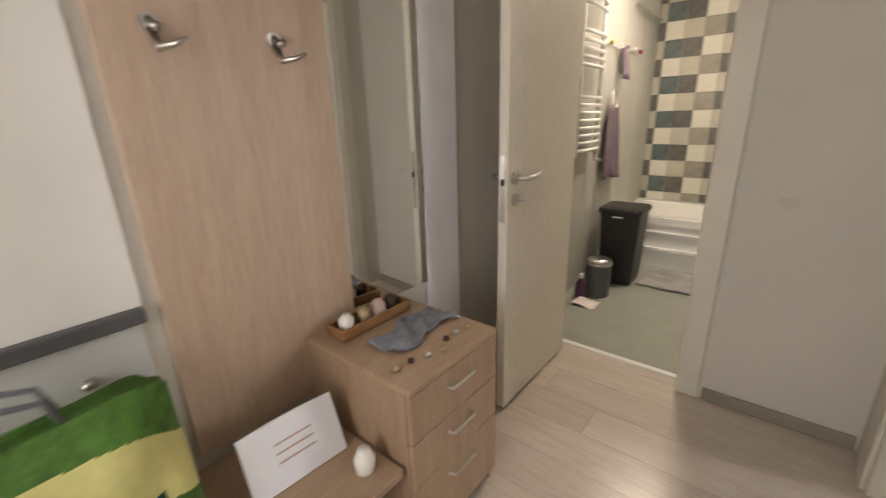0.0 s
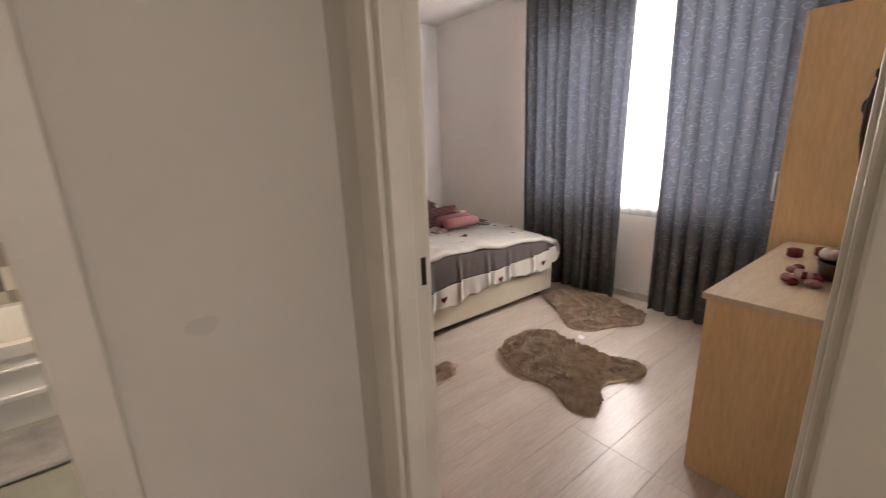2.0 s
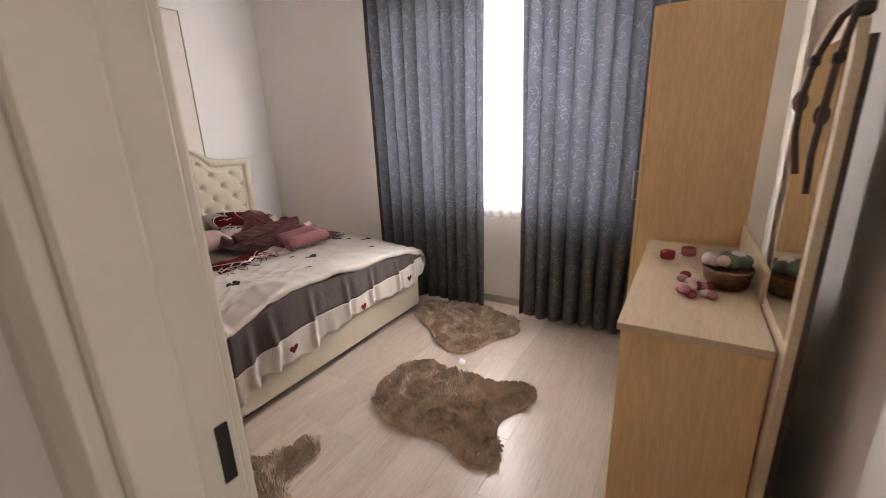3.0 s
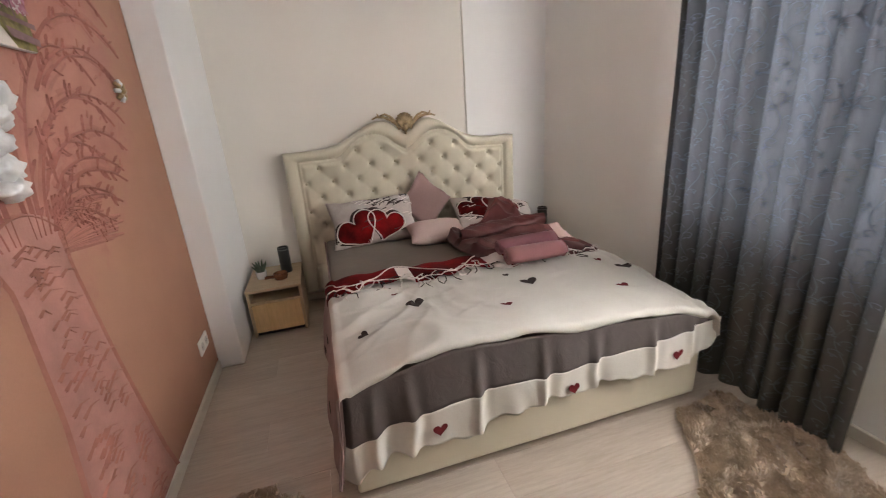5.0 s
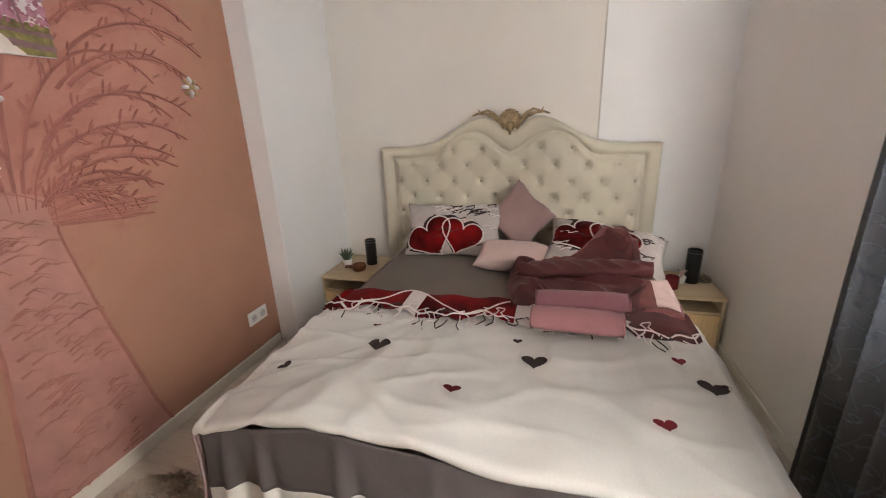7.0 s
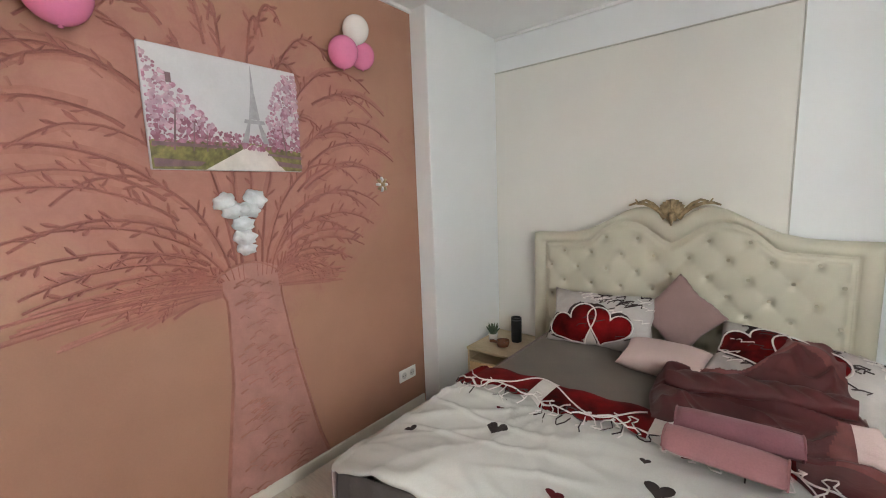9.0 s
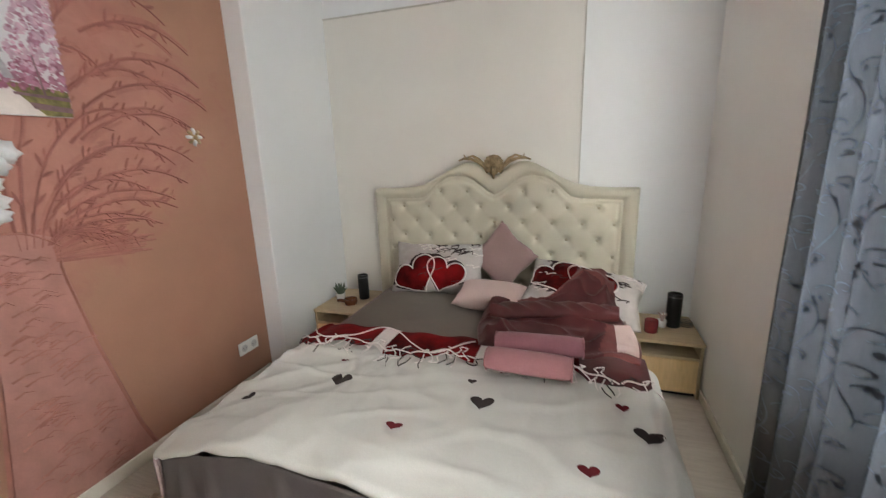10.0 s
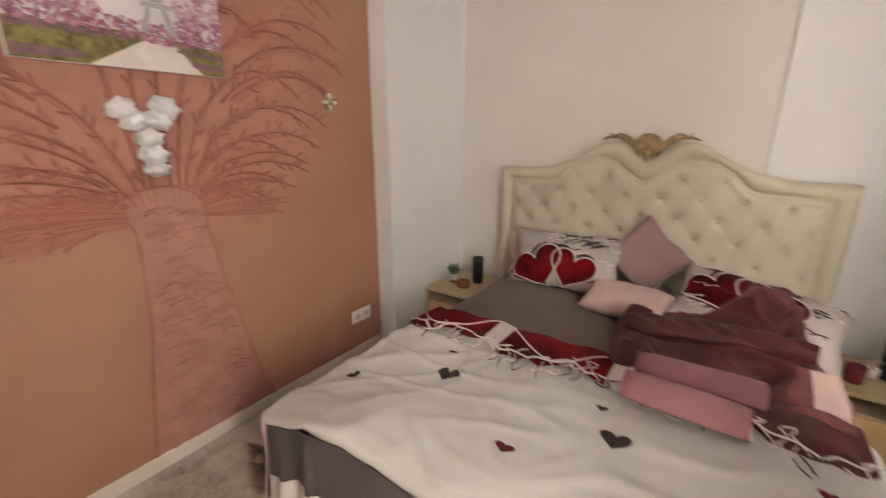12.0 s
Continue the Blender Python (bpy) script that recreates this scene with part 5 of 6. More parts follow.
flat("painted_lawn", [[(0.004, 0.004), (0.996, 0.004), (0.996, 0.20), (0.62, 0.26), (0.004, 0.24)]], plain("picture_green", (0.20, 0.17, 0.05), 0.6, var=0.7, scale=22), 0.0306)
flat("painted_path", [[(0.30, 0.004), (0.86, 0.004), (0.70, 0.23), (0.62, 0.25)]], plain("picture_path", (0.72, 0.64, 0.60), 0.6, var=0.12, scale=12), 0.0310)
rnd = random.Random(21)
depth_ = 0.0318
for col, nm, cnt in (((0.30, 0.10, 0.15), "picture_deep_pink", 330), ((0.42, 0.19, 0.26), "picture_pink", 420), ((0.58, 0.38, 0.45), "picture_pale_pink", 330)):
    polys = []
    while len(polys) < cnt:
        a, b = rnd.random(), rnd.random()
        top = 0.95 - 1.5 * min(a, 0.40) if a < 0.55 else (0.30 + 3.2 * (a - 0.66) if a > 0.70 else 0.30)
        top = min(0.95, max(0.34, top))
        if not 0.20 < b < top or (0.54 < a < 0.74 and b > 0.36):
            continue
        r = rnd.uniform(0.006, 0.018)
        if nm == "picture_deep_pink" and b > 0.42 or nm == "picture_pale_pink" and b < 0.34:
            continue
        polys.append([(min(0.997, max(0.003, a + r * math.cos(t) * rnd.uniform(0.7, 1.2))), min(0.997, b + 1.3 * r * math.sin(t))) for t in (k * 0.9 for k in range(7))])
    flat("painted_blossom", polys, plain(nm, col, 0.6, var=0.3, scale=30), depth_)
    depth_ += 0.00001 * (cnt + 20)
PIC_DARK = plain("picture_dark", (0.20, 0.11, 0.12), 0.6, var=0.3, scale=20)
PIC_GREY = plain("picture_grey", (0.40, 0.37, 0.385), 0.6, var=0.2, scale=30)
flat("painted_tower", [[(0.645 + 1.7 * (a - 0.645), b) for a, b in leg] for leg in (
    [(0.585, 0.26), (0.612, 0.26), (0.630, 0.48), (0.622, 0.48)], [(0.675, 0.26), (0.702, 0.26), (0.665, 0.48), (0.655, 0.48)], [(0.60, 0.44), (0.69, 0.44), (0.685, 0.475), (0.605, 0.475)],
    [(0.622, 0.48), (0.668, 0.48), (0.652, 0.74), (0.638, 0.74)], [(0.630, 0.59), (0.660, 0.59), (0.658, 0.615), (0.632, 0.615)], [(0.638, 0.74), (0.652, 0.74), (0.646, 0.97), (0.644, 0.97)])], PIC_GREY, depth_)
for trunk_ in ([[(a, 0.16), (a + w, 0.16), (a + w * 0.7 + d, h), (a + d, h)] for a, w, d, h in ((0.12, 0.012, 0.03, 0.50), (0.23, 0.008, 0.02, 0.40), (0.31, 0.008, 0.01, 0.34), (0.86, 0.012, -0.02, 0.45))]
     + [[(0.01, 0.02), (0.26, 0.03), (0.30, 0.07), (0.01, 0.09)], [(0.01, 0.19), (0.5, 0.20), (0.5, 0.215), (0.01, 0.225)], [(0.80, 0.05), (0.99, 0.03), (0.99, 0.07), (0.78, 0.10)], [(0.72, 0.15), (0.99, 0.12), (0.99, 0.15), (0.72, 0.17)], [(0.12, 0.70), (0.15, 0.70), (0.15, 0.78), (0.12, 0.78)]]):
    flat("painted_trunk", [trunk_], PIC_DARK, depth_ + 0.001)

bow = thing("ribbon_bow", "silver satin ribbon bow hanging on the tree relief", "bow", (0.01, -1.87, 1.40))


def lobe(y, z, ry, rz, tilt, depth=0.035):
    bm = bmesh.new()
    bmesh.ops.create_icosphere(bm, subdivisions=3, radius=1)
    for v in bm.verts:
        k = 1 + 0.22 * noise.noise(v.co * 2.3 + Vector((y * 9, z * 9, 0))) + 0.10 * math.sin(6 * math.atan2(v.co.z, v.co.y))
        a, b = v.co.y * ry * k, v.co.z * rz * k
        v.co = Vector((0.012 + max(-0.008, (v.co.x + 0.25) * depth * k), y + a * math.cos(tilt) - b * math.sin(tilt), z + a * math.sin(tilt) + b * math.cos(tilt)))
    return bm


for y, z, ry, rz, t in ((-1.935, 1.445, 0.048, 0.036, 0.4), (-1.80, 1.452, 0.052, 0.038, -0.35), (-1.90, 1.405, 0.050, 0.033, 0.3), (-1.83, 1.405, 0.046, 0.033, -0.3)):
    part("loop", lobe(y, z, ry, rz, t), SILVER, bow, smooth=True)
part("knot", lobe(-1.868, 1.405, 0.026, 0.026, 0, 0.05), SILVER, bow, smooth=True)
for y, z, ry, rz, t in ((-1.865, 1.345, 0.046, 0.034, 0.1), (-1.862, 1.285, 0.050, 0.036, -0.1), (-1.860, 1.235, 0.042, 0.030, 0)):
    part("tail", lobe(y, z, ry, rz, t), SILVER, bow, smooth=True)


def balloon(y, z, r, material, label, x=0.10):
    ob = thing("balloon", label, "balloon", (x, y, z), "balloons on the pink wall")
    prof = [(r * 0.02, -1.22 * r), (r * 0.09, -1.20 * r), (r * 0.05, -1.12 * r)] + [(r * math.sin(a) * (1 if a > 1.57 else 1), -r * math.cos(a) * (1.12 if a < 1.57 else 1.0)) for a in (0.12 + k * 0.19 for k in range(16))]
    part("skin", turned(prof, (x, y, z), 28), material, ob, smooth=True)


balloon(-1.225, 2.305, 0.068, WHITEB, "small white balloon in a cluster on the pink wall")
balloon(-1.315, 2.175, 0.075, PINKB, "small pink balloon in a cluster on the pink wall")
balloon(-1.165, 2.195, 0.066, PINKB, "small pink balloon in a cluster on the pink wall", 0.07)
balloon(-2.40, 2.10, 0.092, PINKB, "pink balloon in a second cluster on the pink wall", 0.12)
balloon(-2.53, 2.14, 0.085, PINKB, "pink balloon in a second cluster on the pink wall")
fl = thing("wall_flower", "small gilt flower ornament pinned on the pink wall", "ornament", (0.01, -1.021, 1.512))
for k in range(8):
    a = k * math.pi / 4
    part("petal", tube([(0.014, -1.021 + 0.008 * math.cos(a), 1.512 + 0.008 * math.sin(a)), (0.020, -1.021 + 0.026 * math.cos(a), 1.512 + 0.026 * math.sin(a)), (0.012, -1.021 + 0.042 * math.cos(a), 1.512 + 0.042 * math.sin(a))], 0.010, 6, None, lambda q: 0.5 + 1.2 * q * (1.3 - q)), GOLD if k % 2 else SILVER, fl, smooth=True)
part("centre", lobe(-1.021, 1.512, 0.012, 0.012, 0, 0.02), GOLD, fl, smooth=True)
so = thing("wall_socket", "white double power socket low on the pink wall", "socket", (0, -0.875, 0.265))
part("plate", box(0.0005, 0.010, -0.952, -0.80, 0.225, 0.305, 0.004, 2), PVC, so)
for y in (-0.912, -0.838):
    c = part("outlet", tube([(0.0095, y, 0.265), (0.0115, y, 0.265)], 0.022, 20), PALEGREY, so)
    for d in (-0.0095, 0.0095):
        part("hole", tube([(0.0112, y + d, 0.265), (0.0122, y + d, 0.265)], 0.003, 8), BLACK, c)

# ---- south side: chest, wardrobe, leaning mirror ----
CX0, CX1, CYF, CYB, CZ = 1.050, 2.10, -3.475, -3.850, 0.758
ch = thing("chest_of_drawers", "pale oak chest of drawers with sweets on top", "chest", (1.58, -3.67, 0))
part("top", box(CX0 - 0.012, CX1, CYB + 0.001, CYF + 0.012, CZ - 0.025, CZ, 0.002), OAKX, ch)
part("side_panel", box(CX0, CX0 + 0.018, CYB, CYF, 0, CZ - 0.025, 0.0015), OAK, ch)
part("side_panel", box(CX1 - 0.018, CX1, CYB, CYF, 0, CZ - 0.025, 0.0015), OAK, ch)
part("back_panel", box(CX0 + 0.018, CX1 - 0.018, CYB, CYB + 0.012, 0.02, CZ - 0.025), OAK, ch)
part("plinth", box(CX0 + 0.018, CX1 - 0.018, CYF - 0.04, CYF - 0.02, 0, 0.06), OAK, ch)
for k in range(3):
    z0 = 0.062 + k * 0.223
    d = part("drawer_front", box(CX0 + 0.02, CX1 - 0.02, CYF - 0.018, CYF, z0, z0 + 0.218, 0.002), OAKX, ch)
    for hx in (1.32, 1.84):
        part("handle", tube([(hx - 0.05, CYF, z0 + 0.12), (hx - 0.05, CYF + 0.022, z0 + 0.12), (hx + 0.05, CYF + 0.022, z0 + 0.12), (hx + 0.05, CYF, z0 + 0.12)], 0.004, 6), CHROME, d)
part("back_rail", box(CX0 + 0.33, CX1, CYB - 0.012, CYB + 0.006, CZ, CZ + 0.11, 0.003), OAKX, ch)
wr = thing("wardrobe", "tall honey oak wardrobe beside the chest", "wardrobe", (2.35, -3.63, 0))
part("side_panel", box(2.115, 2.135, -3.86, -3.40, 0, 1.85, 0.002), OAK, wr)
part("side_panel", box(2.44, 2.46, -3.86, -3.40, 0, 1.85, 0.002), OAK, wr)
part("top", box(2.135, 2.44, -3.86, -3.40, 1.83, 1.85), OAK, wr)
part("back_panel", box(2.135, 2.44, -3.86, -3.85, 0, 1.83), OAK, wr)
d = part("door", box(2.118, 2.457, -3.398, -3.38, 0.05, 1.848, 0.002), OAK, wr)
part("handle", tube([(2.16, -3.38, 0.95), (2.16, -3.355, 0.95), (2.16, -3.355, 1.1), (2.16, -3.38, 1.1)], 0.005, 6), CHROME, d)
mi = thing("standing_mirror", "tall mirror with rounded wood frame leaning against the wall", "mirror", (1.0, -3.93, 0))
bm = bmesh.new()
prof = [(0.985, 0.0), (0.985, 1.45), (1.005, 1.52), (1.05, 1.555), (1.30, 1.555), (1.345, 1.52), (1.365, 1.45), (1.365, 0.0)]
f0 = [bm.verts.new((x, -3.854, z)) for x, z in prof]
f1 = [bm.verts.new((x, -3.874, z)) for x, z in prof]
bm.faces.new(f0); bm.faces.new(f1[::-1])
for i in range(len(prof)):
    j = (i + 1) % len(prof)
    bm.faces.new((f0[i], f1[i], f1[j], f0[j]))
part("frame", bm, OAKX, mi)
part("glass", box(1.02, 1.33, -3.8535, -3.8515, 0.80, 1.50, 0.001), MIRROR, mi)
# dark slab in place of the shadow between mirror and door leaf
part("shadow_gap", box(0.989, 1.36, -3.888, -3.8745, 0.02, 1.49), LEATHER, mi, "dark slab standing for the shadow gap beside the door")
st = thing("bag_straps", "dark brown leather bag straps hung over the mirror", "straps", (0.98, -3.88, 1.4))
for run in ([(0.99, -3.870, 1.556), (0.982, -3.845, 1.535), (0.980, -3.832, 1.45), (0.980, -3.826, 1.34), (0.982, -3.822, 1.26), (0.980, -3.826, 1.175)],
            [(1.03, -3.866, 1.562), (1.02, -3.832, 1.53), (1.015, -3.802, 1.45), (1.015, -3.792, 1.37), (1.015, -3.793, 1.30), (1.01, -3.806, 1.215)]):
    part("strap", tube(run, 0.0075, 7), LEATHER, st, smooth=True)
    ring = [(run[3][0] + 0.004, run[3][1] + 0.011 * math.sin(a_), run[3][2] + 0.02 * math.cos(a_)) for a_ in (0.5236 * q for q in range(13))]
    part("buckle", tube(ring, 0.004, 6), LEATHER, st, smooth=True)
    part("clasp", box(run[2][0] - 0.011, run[2][0] + 0.011, run[2][1] - 0.010, run[2][1] + 0.010, run[2][2] - 0.012, run[2][2] + 0.012, 0.004), BLACK, st)
part("clip", box(0.972, 1.0, -3.872, -3.842, 1.522, 1.550, 0.006), BLACK, st, "black plastic clip")
gift = thing("gift_basket", "wicker basket with cellophane, red sweets and pale roses", "basket", (1.50, -3.75, CZ))
part("basket", turned([(0.05, 0), (0.085, 0.01), (0.10, 0.07), (0.095, 0.075), (0.085, 0.03)], (1.52, -3.76, CZ), 22, 0.8), plain("wicker", (0.13, 0.055, 0.02), 0.7, var=0.5, scale=60, bumpy=0.6), gift, smooth=True)
rnd = random.Random(5)
for k in range(12):
    a, r = k * 2.4, 0.02 + 0.005 * k
    bm = bmesh.new()
    bmesh.ops.create_icosphere(bm, subdivisions=2, radius=rnd.uniform(0.018, 0.028))
    bmesh.ops.translate(bm, verts=bm.verts, vec=(1.52 + r * math.cos(a), -3.76 + 0.8 * r * math.sin(a), CZ + 0.085 + 0.025 * rnd.random()))
    part("flower", bm, (BLUSH, LEAF, LACE)[k % 3], gift, smooth=True)
pack = thing("sweets_packet", "clear packet of red and pink wrapped sweets", "packet", (1.42, -3.68, CZ))
for k in range(16):
    bm = bmesh.new()
    bmesh.ops.create_icosphere(bm, subdivisions=2, radius=1)
    bmesh.ops.scale(bm, verts=bm.verts, vec=(0.026, 0.02, 0.014))
    bmesh.ops.translate(bm, verts=bm.verts, vec=(1.34 + rnd.uniform(0, 0.16), -3.72 + rnd.uniform(0, 0.10), CZ + 0.013 + 0.016 * (k % 2)))
    part("sweet", bm, (REDWAX, TOWEL, BLUSH)[k % 3], pack, smooth=True)
for x, y in ((1.79, -3.56), (1.88, -3.64)):
    cd = thing("small_candle", "small dark red candle on the chest", "candle", (x, y, CZ), "small candles on the chest")
    part("wax", turned([(0.027, 0), (0.03, 0.003), (0.03, 0.032), (0.025, 0.035)], (x, y, CZ), 20), REDWAX, cd, smooth=True)
dot = part("paper_scrap", grid(6, 4, lambda u, v: Vector((1.67 + 0.07 * u, -2.55 - 0.04 * v + 0.02 * u, 0.004 + 0.006 * math.sin(4 * u + v)))), PAPER)
tagged(dot, "small white paper scrap on the floor by the rug", "paper")

# ---- hall ----
unit = thing("coat_rack", "pale brown oak coat rack panel with nickel hooks and a bench", "coat rack", (-1.4, -4.53, 0))
part("back_panel", box(HW + 0.002, -1.60, -4.705, -4.150, 0.42, 2.02, 0.002), RACKOAK, unit)
part("hat_shelf", box(-1.60, -1.36, -4.705, -4.150, 1.66, 1.68, 0.002), BROWNOAKX, unit)
part("bench", box(HW + 0.002, -1.17, -5.30, -4.362, 0.345, 0.37, 0.003), BROWNOAKX, unit)
part("bench_side", box(-1.60, -1.19, -4.735, -4.717, 0, 0.345, 0.002), BROWNOAK, unit)
part("bench_side", box(-1.60, -1.19, -5.30, -5.282, 0, 0.345, 0.002), BROWNOAK, unit)


def hook(y, z):
    h = part("hook", tube([(-1.600, y, z + 0.035), (-1.592, y, z + 0.035)], 0.020, 18), CHROME, unit, "polished nickel coat hook")
    part("upper_prong", tube([(-1.593, y, z + 0.04), (-1.570, y, z + 0.022), (-1.556, y, z + 0.025)], 0.009, 8), CHROME, h, smooth=True)
    part("lower_prong", tube([(-1.593, y, z + 0.02), (-1.565, y, z - 0.018), (-1.535, y + 0.02, z - 0.012), (-1.52, y + 0.04, z + 0.0)], 0.0095, 8, None, lambda q: 1.2 - 0.7 * q), CHROME, h, smooth=True)


hook(-4.60, 1.455)
hook(-4.318, 1.45)
dr = thing("drawer_unit", "brown oak hall drawer unit with cloth and trinkets on top", "drawer unit", (-1.38, -4.15, 0))
DX = -1.145
part("top", box(HW + 0.003, DX, -4.350, -3.937, 0.602, 0.622, 0.002), BROWNOAKX, dr)
for y in (-4.350, -3.955):
    part("side_panel", box(HW + 0.003, DX - 0.018, y, y + 0.018, 0, 0.602, 0.0015), BROWNOAK, dr)
part("back_panel", box(HW + 0.003, HW + 0.012, -4.332, -3.955, 0.02, 0.602), BROWNOAK, dr)
for k, (a, b) in enumerate(((0.055, 0.29), (0.294, 0.445), (0.449, 0.60))):
    d = part("drawer_front", box(DX - 0.018, DX, -4.348, -3.939, a, b, 0.002), BROWNOAK, dr)
    part("handle", tube([(DX, -4.20, b - 0.05), (DX + 0.02, -4.195, b - 0.05), (DX + 0.02, -4.09, b - 0.05), (DX, -4.085, b - 0.05)], 0.005, 6), CHROME, d)
STRIPW = plain("lit_wall_lavender", (0.86, 0.85, 0.91), 0.6, var=0.03)
mr = thing("wall_mirror", "tall hall mirror in a narrow brown oak frame", "mirror", (HW, -4.05, 1.3))
bm = box(-0.004, 0.004, -0.187, 0.187, 0.63, 2.02)
bmesh.ops.transform(bm, matrix=pose(HW + 0.022, -3.961, 0, 0, 0, -3), verts=bm.verts)
part("glass", bm, MIRROR, mr)
part("backing", box(HW + 0.001, HW + 0.004, -4.14, -3.78, 0.64, 2.01), BROWNOAK, mr)
part("frame", box(HW + 0.002, HW + 0.020, -3.770, -3.755, 0.63, 2.04, 0.003), BROWNOAK, mr)
part("frame", box(HW + 0.002, HW + 0.020, -4.148, -3.774, 2.021, 2.04, 0.003), BROWNOAK, mr)
# band of daylight on the wall, laid on as a thin pale lavender slab
tagged(part("wall_lit_strip", box(HW + 0.001, HW + 0.012, -3.754, -3.525, 0.0, 2.5, 0.003), STRIPW), "daylit band of wall beside the mirror, coloured pale lavender", "wall", kind="structure")
clo = part("folded_cloth", grid(22, 22, lambda u, v: Vector((-1.405 + 0.115 * u + 0.02 * math.sin(7 * v), -4.265 + 0.285 * v + 0.02 * u, 0.640 + 0.008 * math.sin(9 * u + 14 * v) + 0.012 * noise.noise((u * 4, v * 9, 1))))), BLUEG, smooth=True)
tagged(clo, "crumpled blue-grey cloth on the drawer unit", "cloth")
clo.modifiers.new("thick", "SOLIDIFY").thickness = 0.012
BROWNTAN = plain("tan_leather", (0.25, 0.125, 0.05), 0.5, var=0.3, scale=20)
tray = thing("trinket_tray", "narrow brown leather tray with pale trinkets on the drawer unit", "tray", (-1.51, -4.15, 0.622))
for nm, b in (("base", (-1.560, -1.470, -4.30, -4.00, 0.622, 0.628)), ("long_side", (-1.478, -1.468, -4.30, -4.00, 0.628, 0.662)), ("long_side", (-1.562, -1.552, -4.30, -4.00, 0.628, 0.662)),
              ("short_side", (-1.552, -1.478, -4.30, -4.290, 0.628, 0.662)), ("short_side", (-1.552, -1.478, -4.010, -4.00, 0.628, 0.662))):
    part(nm, box(*b, 0.003), BROWNTAN, tray)
for k, (y, r) in enumerate(((-4.25, 0.026), (-4.18, 0.022), (-4.115, 0.028), (-4.055, 0.020))):
    o = part("small_jar", turned([(r * 0.8, 0), (r, 0.006), (r, 0.045 + 0.01 * (k % 2)), (r * 0.6, 0.056), (r * 0.5, 0.062)], (-1.515, y, 0.629), 16), (CERAM, GOLD, BLUSH, LEATHER)[k], smooth=True)
    tagged(o, "small pale jar standing in the tray", "jar", "jars in the tray")
rnd = random.Random(31)
for k in range(7):
    y, x = -4.30 + 0.052 * k, -1.21 + rnd.uniform(-0.03, 0.03)
    tk = part("trinket", turned([(0.006, 0), (0.011, 0.002), (0.010, 0.010), (0.004, 0.013)], (x, y, 0.622), 12), (GOLD, LEATHER, CHROME)[k % 3], smooth=True)
    tagged(tk, "small coin-sized trinket on the drawer unit", "trinket", "trinkets on the drawer unit")
for nm, x, y in (("small_pot", -1.25, -4.43), ):
    sp = part("small_pot", turned([(0.02, 0), (0.028, 0.01), (0.03, 0.05), (0.022, 0.06), (0.018, 0.075)], (x, y, 0.37), 18), CERAM, smooth=True)
    tagged(sp, "small white pot on the bench", "pot")


def folder_fn(u, v, off=0.0):
    return Vector((-1.375 - 0.055 * v + 0.02 * u + off, -4.672 + 0.262 * u, 0.374 + 0.165 * v + 0.006 * math.sin(3 * u) * v))


bx = thing("paper_parcel", "white paper folder with faint print leaning on the bench", "parcel", (-1.42, -4.55, 0.37))
part("folder", grid(10, 10, lambda u, v: folder_fn(u, v)), PAPER, bx).modifiers.new("thick", "SOLIDIFY").thickness = 0.008
for k in range(3):
    part("print_bar", grid(6, 1, lambda u, v, k=k: folder_fn(0.30 + 0.4 * u, 0.38 + 0.14 * k + 0.03 * v, 0.004)), BLUSH, bx)
cab = thing("low_cabinet", "pale grey low cabinet with a dark worktop in the hall", "cabinet", (-1.58, -5.0, 0))
part("body", box(HW + 0.002, -1.607, -5.6, -4.75, 0.42, 0.85, 0.002), PALEGREY, cab)
part("worktop", box(HW + 0.002, -1.585, -5.6, -4.742, 0.85, 0.885, 0.004), DKGREY, cab)
part("knob", turned([(0.012, 0), (0.016, 0.006), (0.010, 0.02)], (-1.60, -4.87, 0.74), 14), CHROME, cab, smooth=True)
tagged(part("wall_white_panel", box(HW, HW + 0.010, -7, -4.738, 0.885, H), PVC), "bright white wall panelling over the cabinet", "wall", kind="structure")
bag = thing("shopping_bag", "full green and yellow printed bag on the bench", "bag", (-1.45, -5.0, 0.37))


def bag_fn(u, v, off=0.0):
    a = 2 * math.pi * u
    c, s_ = math.cos(a), math.sin(a)
    n_ = noise.noise((c * 2, s_ * 2, v * 3))
    hx = 0.115 * (1 - 0.72 * v ** 2.2) * (1 + 0.16 * n_) + off
    hy = 0.245 * (1 - 0.05 * v) * (1 + 0.03 * n_) + off
    return Vector((-1.455 + hx * math.copysign(abs(c) ** 0.6, c), -5.0 + hy * math.copysign(abs(s_) ** 0.5, s_), 0.372 + 0.405 * v + 0.012 * math.sin(3 * a) * v + 0.01 * n_ * v))


bm = bmesh.new()
NB, MB = 180, 110
g = [[bm.verts.new(bag_fn(i / NB, j / MB)) for j in range(MB + 1)] for i in range(NB)]
for i in range(NB):
    for j in range(MB):
        f = bm.faces.new((g[i][j], g[(i + 1) % NB][j], g[(i + 1) % NB][j + 1], g[i][j + 1]))
        w = j / MB + 0.10 * math.sin(i / NB * 6.2832)
        f.material_index = 1 if 0.48 < w < 0.82 or w < 0.12 else 0
bm.faces.new([g[i][MB] for i in range(NB)])
part("bag_body", bm, [GREEN, YELLOW], bag, smooth=True)
part("print_panel", grid(14, 8, lambda u, v: bag_fn(0.93 + 0.15 * u, 0.16 + 0.28 * v + 0.06 * u, 0.004)), DGREEN, bag, "dark green print panel")
for k in range(3):
    part("print_bar", grid(10, 1, lambda u, v, k=k: bag_fn(0.955 + 0.09 * u, 0.23 + 0.075 * k + 0.03 * v + 0.04 * u, 0.006)), YELLOW, bag)
